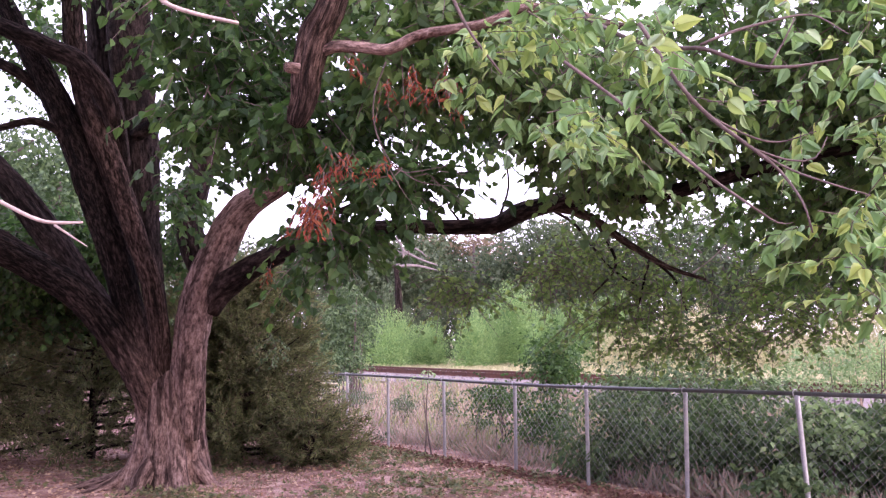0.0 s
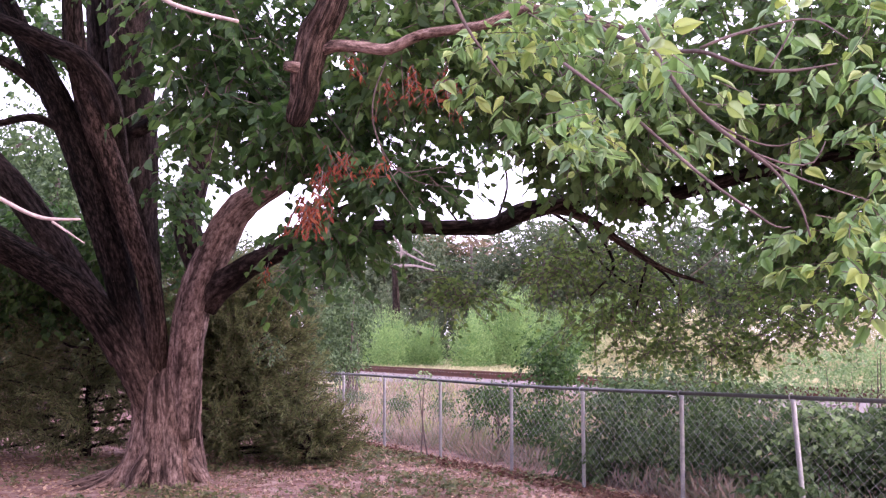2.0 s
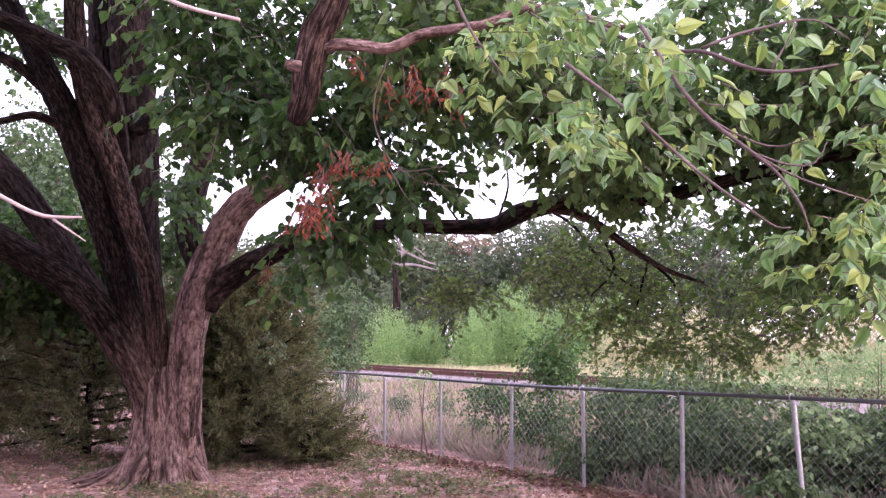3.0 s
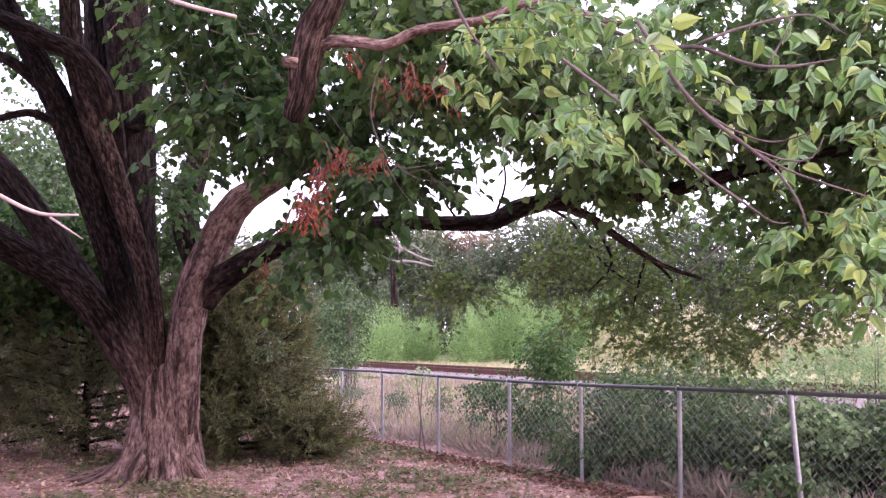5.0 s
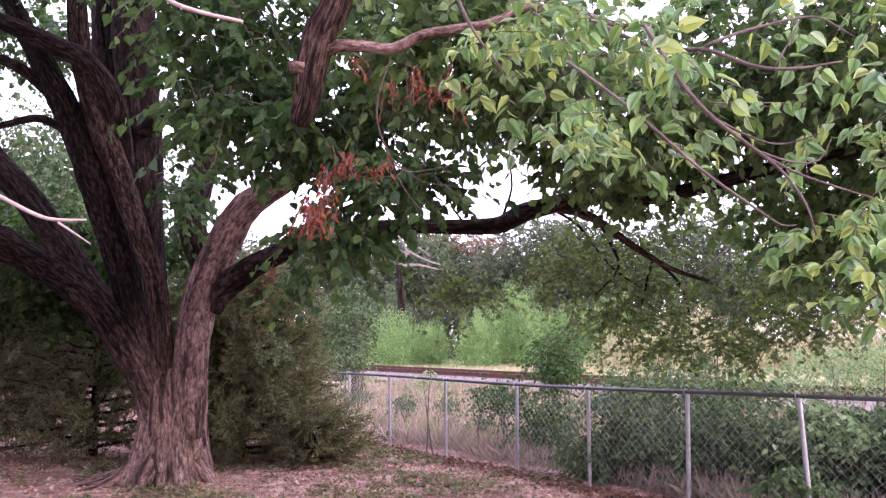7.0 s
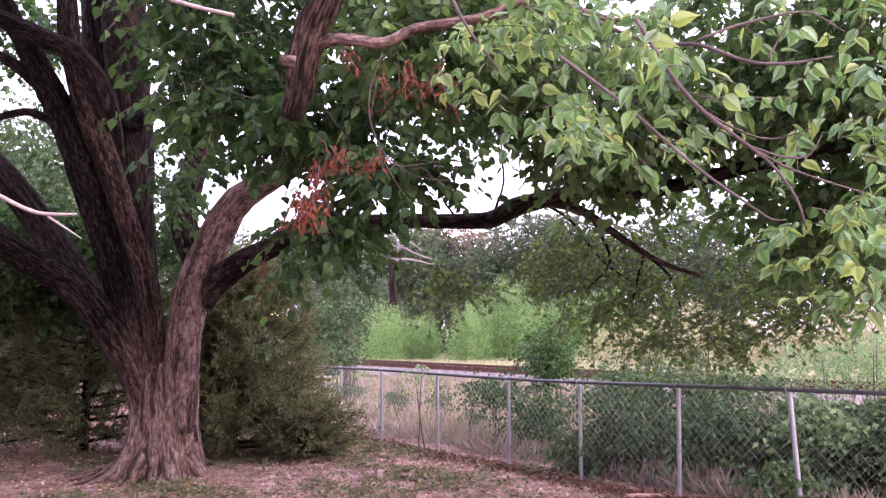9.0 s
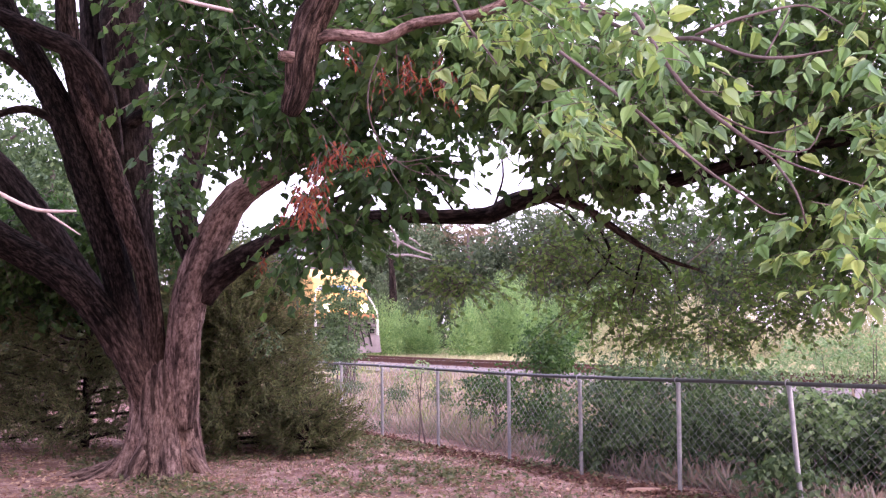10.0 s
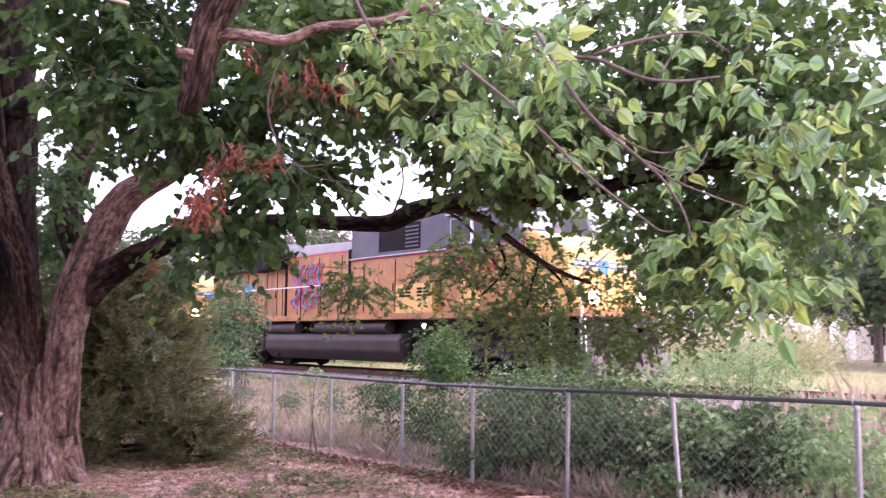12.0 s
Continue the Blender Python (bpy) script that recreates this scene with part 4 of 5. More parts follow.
# ---- evergreens behind the tree ----
def conifer(name, label, at, height, reach, branches, seed, low=0.03, rise=0.35, sprays=36, leaflets=30, girth=0.09, spread=0.55):
    """Branches that sweep out and up from a trunk, each hung with feathery sprays."""
    x, y = at
    z = float(on_land(x, y))
    ob = thing(name, label, "shrub" if height < 1.5 else "tree", (x, y, z))
    rng = np.random.default_rng(seed)
    wood, green = Geo(), Geo()
    tube(wood, [(0, 0, -0.1, girth), (0.05, 0, height * 0.5, girth * 0.6), (0, 0, height, 0.012)], 9, 0.3, 0.08, seed)
    part("trunk", wood, BARK_DARK, ob)
    for k in range(branches):
        u = low + (1 - low) * (k + 0.5) / branches
        az = k * 2.39996 + rng.normal(0, 0.25)
        ln = reach * (1.0 - 0.62 * u ** 1.6) * rng.uniform(0.72, 1.12)
        out = np.array([math.cos(az), math.sin(az), 0.0])
        bend = rng.normal(0, 0.05, 3)
        st = np.array([0, 0, u * height * 0.93])
        up = rise * (0.25 + u) * ln
        line = [st, st + out * ln * 0.35 + bend + (0, 0, up * 0.2), st + out * ln * 0.7 - bend + (0, 0, up * 0.55), st + out * ln + (0, 0, up)]
        g = Geo()
        r0 = 0.010 + 0.016 * ln * (1 - 0.5 * u)
        tube(g, [(*p, r) for p, r in zip(line, (r0, r0 * 0.75, r0 * 0.5, 0.004))], 5, 0.2, 0.08, k)
        part("branch", g, BARK_DARK, ob)
        q = smooth_line([(*p, 0.01) for p in line], 0.05)[:, :3]
        pick = (rng.uniform(0.06, 1.0, sprays) ** 0.75 * (len(q) - 1)).astype(int)
        way = unit(out * 0.8 + rng.normal(0, spread, (sprays, 3)) + (0, 0, 0.10))
        size = rng.uniform(0.2, 0.46, sprays) * (0.75 + 0.25 * reach)
        for m in range(leaflets):
            v = (m + 0.5) / leaflets
            p = q[pick] + way * (v * size)[:, None] + np.array((0, 0, 0.05)) * v * v + rng.normal(0, 0.028, (sprays, 3)) * (1.1 - v)
            p[:, 2] = np.maximum(p[:, 2], 0.03)
            d = unit(way + rng.normal(0, 0.5, p.shape))
            leaves(green, p, d, rng.normal(size=p.shape), 0.095 * rng.uniform(0.6, 1.25, sprays), False, 0.26)
    part("foliage", green, CEDAR, ob)


conifer("cedar_tree", "dark olive cedar with brown inner branches behind the trunk", (-3.25, 13.6), 2.8, 1.4, 120, 11, rise=0.6, sprays=32, spread=0.42)
conifer("cedar_tree", "dark cedar with bare reddish twigs low down", (-5.55, 13.7), 3.6, 1.5, 76, 12, sprays=24)
conifer("cedar_tree", "dark cedar with sparse lower branches at the yard's edge", (-7.5, 13.5), 3.9, 1.75, 84, 14, sprays=26)
conifer("juniper_shrub", "small dark green spreading juniper shrub", (-1.98, 12.75), 0.55, 0.72, 34, 13, rise=0.8, sprays=11, girth=0.03, spread=0.28)


# ---- shrubs, weeds and far trees ----
def shrub(name, label, blobs, seed, mat, leaf=0.07, per=10, stems=8, width=1.0, reach=0.5, category="shrub"):
    c0 = np.mean([b[:2] for b, _ in blobs], axis=0)
    z0 = float(on_land(c0[0], c0[1]))
    ob = thing(name, label, category, (c0[0], c0[1], z0))
    rng = np.random.default_rng(seed)
    crown = Geo()
    for i, (b, n) in enumerate(blobs):
        foliage(crown, None, b, n, per, leaf, seed * 10 + i, 0.1, False, reach, 0.004, width)
        for k in range(stems):
            e = np.array(b[:3]) + in_ball(rng, 1)[0] * np.array(b[3:]) * 0.8
            s = np.array([e[0] * 0.6 + b[0] * 0.4 + rng.normal(0, 0.1), e[1] * 0.6 + b[1] * 0.4, 0])
            s[2] = float(on_land(s[0], s[1])) - 0.05
            m = (s + e) / 2 + rng.normal(0, 0.06, 3)
            h = max(0.008, min(0.12, 0.012 * (e[2] - s[2])))
            wood = Geo()
            tube(wood, [(*s, h), (*m, h * 0.7), (*e, h * 0.25)], 5, 0.5, 0.05, k)
            o = part("stem", wood, TWIG, ob)
            o.matrix_parent_inverse = Matrix.Translation((-c0[0], -c0[1], -z0))
    for nm, g, mt in (("foliage", crown, mat),):
        o = part(nm, g, mt, ob)
        o.matrix_parent_inverse = Matrix.Translation((-c0[0], -c0[1], -z0))
    return ob


shrub("shrub", "leafy green shrub growing behind the fence", [((1.70, 13.62, 1.47, 0.37, 0.6, 0.57), 330), ((0.78, 13.77, 0.95, 0.35, 0.5, 0.25), 130), ((1.42, 13.20, 0.64, 0.51, 0.5, 0.42), 170), ((1.50, 12.94, 0.26, 0.18, 0.25, 0.37), 40)], 21, LEAF)
shrub("shrub", "dense tangled shrub pressing on the fence", [((2.34, 11.19, 0.66, 0.79, 0.7, 0.54), 300), ((3.23, 10.39, 0.67, 0.73, 0.7, 0.53), 330), ((1.91, 11.22, 0.38, 0.50, 0.5, 0.29), 110), ((2.55, 11.74, 1.13, 0.83, 0.5, 0.17), 110), ((3.56, 11.14, 1.15, 0.86, 0.5, 0.17), 120)], 22, BUSH, 0.105, width=0.7)
shrub("shrub", "broad-leaved green shrub grown through the fence", [((3.97, 9.49, 0.64, 0.60, 0.6, 0.54), 300), ((4.50, 8.99, 0.64, 0.57, 0.6, 0.57), 260), ((3.23, 8.40, 0.46, 0.32, 0.15, 0.16), 60)], 23, BUSH, 0.09)
shrub("shrub", "pale green shrub against the wire", [((3.98, 9.06, 0.86, 0.40, 0.3, 0.29), 90), ((4.99, 8.38, 0.71, 0.59, 0.7, 0.59), 260)], 24, BUSH_PALE, 0.08)
shrub("shrub", "light green bush beside the railway", [((-2.46, 21.06, 2.28, 0.68, 1.2, 1.02), 430), ((-2.48, 20.15, 1.36, 0.58, 1, 0.39), 190)], 25, BUSH, 0.09)
shrub("shrub", "sunlit yellow-green thicket beyond the fence", [((6.04, 13.64, 1.33, 0.97, 1, 0.44), 260), ((6.75, 13.13, 1.42, 0.76, 1, 0.51), 200), ((5.08, 14.16, 1.15, 0.73, 0.8, 0.23), 90)], 26, BUSH_PALE, 0.06)
shrub("shrub", "loose green bush beside the railway", [((3.26, 14.15, 1.26, 1.00, 0.8, 0.27), 150), ((4.32, 14.64, 1.41, 0.75, 0.8, 0.38), 120)], 27, BUSH, 0.06)


shrub("weed_sprig", "pale green weed sprigs rising over the fence rail", [((-0.36, 13.75, 1.22, 0.28, 0.25, 0.14), 16)], 28, BUSH_PALE, 0.06, 9, 2, 0.9, 0.35, "weeds")


for i, (b, n) in enumerate((((-0.85, 17.22, 0.62, 0.29, 0.5, 0.15), 102), ((-2.00, 19.22, 0.64, 0.42, 0.6, 0.15), 102), ((-0.02, 16.21, 0.68, 0.19, 0.4, 0.27), 85), ((-2.82, 20.22, 0.71, 0.26, 0.5, 0.18), 68), ((0.56, 15.23, 0.42, 0.21, 0.4, 0.12), 61), ((-1.03, 15.76, 0.15, 0.30, 0.4, 0.08), 51))):
    shrub("weed_clump", "low grey-green weed clump in the dry grass", [(b, n)], 70 + i, BUSH, 0.05, 10, 3, 0.7, 0.3, "weeds")


def weed_patch(name, label, x0, x1, d0, d1, tall, count, seed, mat, leaf=0.17, clumps=14):
    """Tall upright weeds in clumps, each a plume of narrow leaves; x0 to x1 in tangents of the sight line."""
    rng = np.random.default_rng(seed)
    g = Geo()
    n, per = count, 64
    cy = rng.uniform(d0, d1, clumps)
    cx = (x0 + (x1 - x0) * (np.arange(clumps) + rng.uniform(0.1, 0.9, clumps)) / clumps) * cy
    ch = rng.uniform(0.68, 1.05, clumps)
    wide = (x1 - x0) * (d0 + d1) * 0.5 / clumps
    k = rng.integers(0, clumps, n)
    off = rng.normal(0, 0.55, (n, 2)) * (wide, 0.8)
    x, y = cx[k] + off[:, 0], cy[k] + off[:, 1]
    z = on_land(x, y)
    h = tall * ch[k] * np.exp(-0.35 * (off[:, 0] / wide) ** 2) * rng.uniform(0.72, 1.06, n)
    u = rng.uniform(0.02, 1, (n, per)) ** 0.8
    around = rng.uniform(0, 6.283, (n, per))
    far = (0.04 + 0.30 * (1 - u) ** 0.6) * rng.uniform(0.3, 1.1, (n, per))
    side = np.stack([np.cos(around), np.sin(around), np.zeros_like(u)], -1)
    lean = rng.normal(0, 0.07, (n, 1, 3)) * (1, 1, 0)
    p = np.stack([np.broadcast_to(x[:, None], u.shape), np.broadcast_to(y[:, None], u.shape), z[:, None] + u * h[:, None]], -1) + side * far[..., None] + lean * (u * h[:, None])[..., None]
    d = unit(side + rng.normal(0, 0.25, side.shape) + np.stack([0 * u, 0 * u, 0.35 + 1.3 * u], -1))
    leaves(g, p.reshape(-1, 3), d.reshape(-1, 3), rng.normal(size=(n * per, 3)), (leaf * (1.25 - 0.6 * u) * rng.uniform(0.6, 1.2, u.shape)).ravel(), False, 0.42)
    tagged(new(name, g.mesh(name, mat)), label, "weeds", kind="stuff")


weed_patch("tall_weeds", "tall feathery pale green weeds beyond the railway", -0.085, -0.008, 42, 46, 2.9, 260, 31, WEED, clumps=5)
weed_patch("tall_weeds", "tall dense light green weeds beyond the railway", 0.02, 0.22, 40, 46, 4.1, 760, 32, WEED, clumps=11)
weed_patch("tall_weeds", "mixed green weeds along the far side of the railway", 0.2, 0.62, 30, 42, 2.6, 620, 33, STRAW_GRASS)


weed_patch("undergrowth", "dim green undergrowth behind the cedars", -0.85, -0.27, 28, 38, 3.4, 700, 34, FAR_LEAF, 0.3, 30)


weed_patch("undergrowth", "dark green undergrowth at the foot of the far trees", -0.16, 0.34, 50, 56, 4.4, 1200, 35, FAR_LEAF, 0.34, 30)


def far_tree(x, y, height, spread, seed, label, mat=FAR_LEAF, leaf=0.26, count=1200):
    z = float(on_land(x, y))
    ob = thing("broadleaf_tree", label, "tree", (x, y, z), "trees beyond the railway")
    rng = np.random.default_rng(seed)
    wood, crown = Geo(), Geo()
    tube(wood, [(0, 0, -0.2, height * 0.028), (0.1, 0, height * 0.35, height * 0.02), (0, 0.1, height * 0.8, height * 0.008)], 8, 0.5, 0.06, seed)
    lobes = 11
    for i in range(lobes):
        a = i * 2.4 + seed
        r = spread * 0.55 * math.sqrt((i + 0.5) / lobes)
        c = np.array([r * math.cos(a), r * math.sin(a), height * (0.36 + 0.5 * rng.uniform(0, 1) * (1 - 0.35 * r / spread))])
        tube(wood, [(0, 0, c[2] * 0.55, height * 0.012), (*(c * (0.5, 0.5, 0.85)), height * 0.008), (*c, height * 0.003)], 5, 0.5, 0.06, i)
        rr = spread * rng.uniform(0.28, 0.42)
        foliage(crown, None, (*c, rr, rr, rr * 0.8), count // lobes, 10, leaf, seed * 31 + i, 0.1, False, 1.0, 0.01)
    part("trunk", wood, TWIG, ob)
    part("crown", crown, mat, ob)


LAB = "dark green broadleaf tree in the wood beyond the railway"
for i, (x, y, h, w) in enumerate(((-14, 60, 9, 6), (-8.5, 64, 10, 6), (-3.5, 58, 9.6, 5.5), (2, 62, 10.2, 6), (7, 58, 10.4, 6), (12, 60, 10.8, 6.5), (17.5, 54, 10, 6), (22, 48, 9, 6), (26, 44, 9, 6),
                                  (30, 38, 8.5, 5.5), (-20, 62, 11, 7), (-27, 58, 12, 7), (-34, 54, 12, 7), (-1, 72, 11, 7), (10, 74, 12, 8), (20, 68, 12, 8), (33, 50, 11, 7), (38, 40, 10, 7), (-12, 76, 12, 8))):
    far_tree(x, y, h, w, 600 + i, LAB)
for i, (x, y, h, w) in enumerate(((40, 32, 11, 7), (45, 44, 12, 8), (24, 34, 9, 5.5), (35, 26, 9, 6))):
    far_tree(x, y, h, w, 660 + i, LAB)
for i, (x, y, h, w) in enumerate(((4.5, 70, 13.4, 5.5), (-2.0, 74, 13.0, 5.5), (9.5, 69, 13.0, 5.0))):
    far_tree(x, y, h, w, 680 + i, "tall tree with yellow-bronze upper leaves beyond the railway", BRONZE)
far_tree(30, 33, 10, 5.5, 671, "tree with bronze-tinted green leaves beyond the railway", BRONZE)
# trees in the yard's far corner, seen between the stems
for i, (x, y, h, w) in enumerate(((-9.5, 21, 7.2, 4), (-13, 24, 8.6, 5), (-15, 17, 8.2, 5), (-12, 20, 8.6, 5), (-10.5, 24, 9.4, 5), (-16, 22, 9.4, 6))):
    far_tree(x, y, h, w, 640 + i, "yellowish green broadleaf tree beside the yard", BUSH, 0.15, 1500)


def build_dead_tree():
    x, y, z = (-2.61, 46.36, 0.75)
    ob = thing("dead_tree", "bare grey dead tree with broken branches beyond the railway", "tree", (x, y, float(on_land(x, y))))
    base = Vector(ob.location)
    for i, pts in enumerate(([(-2.61, 46.38, 0.60, 0.42), (-2.52, 46.11, 3.13, 0.38), (-2.56, 45.92, 4.91, 0.28), (-2.67, 45.82, 5.80, 0.2)], [(-2.67, 45.84, 5.66, 0.14), (-2.21, 45.75, 6.54, 0.12), (-2.65, 45.67, 7.29, 0.07)], [(-2.61, 45.83, 5.74, 0.14), (-1.62, 45.83, 5.79, 0.11), (-0.52, 45.86, 5.54, 0.06)],
                             [(-2.21, 45.75, 6.54, 0.11), (-1.32, 45.80, 6.09, 0.1), (-0.43, 45.83, 5.78, 0.05)], [(-2.37, 45.78, 6.25, 0.1), (-1.61, 45.73, 6.69, 0.08), (-1.02, 45.78, 6.23, 0.05)], [(-2.07, 45.76, 6.39, 0.08), (-2.96, 45.73, 6.70, 0.06), (-3.49, 45.68, 7.15, 0.04)])):
        g = Geo()
        tube(g, [(*p[:3], p[3] * 0.62) for p in pts], 8, 0.3, 0.08, 900 + i)
        o = part("limb" if i else "trunk", g, DEAD_GREY if i else BARK_MID, ob)
        o.matrix_parent_inverse = Matrix.Translation(-base)


build_dead_tree()


def build_far_house(x, y):
    z = float(on_land(x, y))
    ob = thing("house", "small white house behind the far trees", "house", (x, y, z))
    wall = part("wall", boxed(-4, 4, -2.5, 2.5, -0.2, 3.0, bevel=0.02), WHITE, ob)
    bm = bmesh.new()
    pts = [(-4.4, -2.9, 2.95), (4.4, -2.9, 2.95), (4.4, 2.9, 2.95), (-4.4, 2.9, 2.95), (-4.4, 0, 4.6), (4.4, 0, 4.6)]
    v = [bm.verts.new(p) for p in pts]
    for f in ((0, 3, 2, 1), (0, 1, 5, 4), (2, 3, 4, 5), (0, 4, 3), (1, 2, 5)):
        bm.faces.new([v[i] for i in f])
    part("roof", bm, GREY, ob, "dark grey gable roof")
    for wx in (-2.6, 0.0, 2.6):
        win = part("window", boxed(wx - 0.5, wx + 0.5, -2.54, -2.5, 1.0, 2.3, bevel=0.01), PILOT, ob)
        part("pane", boxed(wx - 0.42, wx + 0.42, -2.56, -2.545, 1.08, 2.22), GLASSY, win)
    ob.rotation_euler = (0, 0, radians(-20))


build_far_house(40.0, 57.0)


# ---- grass and litter ----
def scatter_blades(name, label, area, count, tall, seed, mat, category="grass", lean=0.5, wide=1.0):
    rng = np.random.default_rng(seed)
    a0, a1, s0, s1 = area
    a, s = rng.uniform(a0, a1, count), rng.uniform(s0, s1, count)
    x, y = a * N[0] + s * U[0], a * N[1] + s * U[1]
    keep = np.sin(x * 1.5 + y * 0.6 + seed) + np.sin(x * 0.6 - y * 1.9) + np.sin(x * 3.1 + y * 2.7) + rng.normal(0, 0.9, count) > -0.8
    a, s = a[keep], s[keep]
    p = a[:, None] * N + s[:, None] * U
    p[:, 2] = land(a, s) - 0.01
    tip = unit(rng.normal(0, lean, p.shape) * (1, 1, 0) + (0, 0, 1.0))
    g = Geo()
    leaves(g, p, tip, rng.normal(size=p.shape), tall * rng.uniform(0.5, 1.2, len(p)), False, wide, (BLADE, BLADE_F))
    tagged(new(name, g.mesh(name, mat)), label, category, kind="stuff")


scatter_blades("dry_grass", "tall dry pinkish-tan grass between fence and railway", (7.6, 14.8, -6, 26), 120000, 0.34, 41, DRY, wide=0.28, lean=0.7)
scatter_blades("dry_weeds", "tall pale dry weed stalks beyond the fence", (11.0, 15.0, -3, 7), 7000, 0.95, 45, DRY, wide=0.11, lean=0.35)
scatter_blades("green_grass", "patchy green weeds among the dry grass", (8.0, 15.2, -6, 30), 16000, 0.35, 42, GREEN_GRASS, wide=0.8)
scatter_blades("green_grass", "sunlit yellow-green grass beyond the railway", (19.6, 34, -10, 46), 90000, 0.22, 43, STRAW_GRASS, wide=1.4)
scatter_blades("yard_grass", "sparse short green tufts in the yard", (2.5, 7.3, -4, 14), 26000, 0.06, 44, YARD_WEED, wide=2.2)


def build_litter():
    rng = np.random.default_rng(51)
    n = 42000
    a, s = rng.uniform(1.0, 7.6, n), rng.uniform(-5, 16, n)
    p = a[:, None] * N + s[:, None] * U
    p[:, 2] = land(a, s) + 0.008
    tip = unit(rng.normal(size=p.shape) * (1, 1, 0.25))
    up = unit(rng.normal(0, 0.35, p.shape) + (0, 0, 1))
    g = Geo()
    leaves(g, p, tip, up, 0.055 * rng.uniform(0.5, 1.3, n))
    tagged(new("leaf_litter", g.mesh("leaf_litter", LITTER)), "fallen brown and tan leaves on the earth", "leaves", kind="stuff")
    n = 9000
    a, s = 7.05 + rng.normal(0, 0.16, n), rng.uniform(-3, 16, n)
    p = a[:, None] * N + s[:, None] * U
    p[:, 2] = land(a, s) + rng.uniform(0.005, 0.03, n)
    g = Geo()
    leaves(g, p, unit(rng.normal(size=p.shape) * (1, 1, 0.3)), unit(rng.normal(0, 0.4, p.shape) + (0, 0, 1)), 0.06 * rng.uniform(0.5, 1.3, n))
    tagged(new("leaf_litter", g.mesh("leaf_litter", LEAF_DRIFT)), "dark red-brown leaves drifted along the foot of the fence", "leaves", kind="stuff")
    n = 9500
    a, s = rng.uniform(1.5, 7.25, n), rng.uniform(-2, 14, n)
    x, y = a * N[0] + s * U[0], a * N[1] + s * U[1]
    keep = np.sin(x * 1.9 + y * 0.8) + np.sin(x * 0.7 - y * 2.3 + 1) + np.sin(x * 3.7 + y * 3.1) + rng.normal(0, 1.1, n) > 0.6
    a, s = a[keep], s[keep]
    g = Geo()
    for k in range(7):
        p = a[:, None] * N + s[:, None] * U + rng.normal(0, 0.03, (len(a), 3)) * (1, 1, 0)
        p[:, 2] = land(a, s) + rng.uniform(0.0, 0.05, len(a))
        leaves(g, p, unit(rng.normal(size=p.shape) * (1, 1, 0.3) + (0, 0, 0.25)), unit(rng.normal(0, 0.4, p.shape) + (0, 0, 1)), 0.06 * rng.uniform(0.6, 1.3, len(a)))
    tagged(new("ground_weeds", g.mesh("ground_weeds", YARD_WEED)), "low broad-leaved weeds scattered over the yard", "weeds", kind="stuff")


build_litter()

g = Geo()
lx, ly, lz = (2.27, 9.54, 0.13)
tube(g, [(lx - 0.28, ly + 0.02, 0.05, 0.045), (lx - 0.1, ly, 0.055, 0.05), (lx + 0.12, ly - 0.02, 0.05, 0.047), (lx + 0.3, ly - 0.02, 0.045, 0.03)], 10, 0.04, 0.12, 9)
tagged(new("fallen_branch", g.mesh("fallen_branch", WOOD)), "short broken reddish branch lying on the ground", "branch")


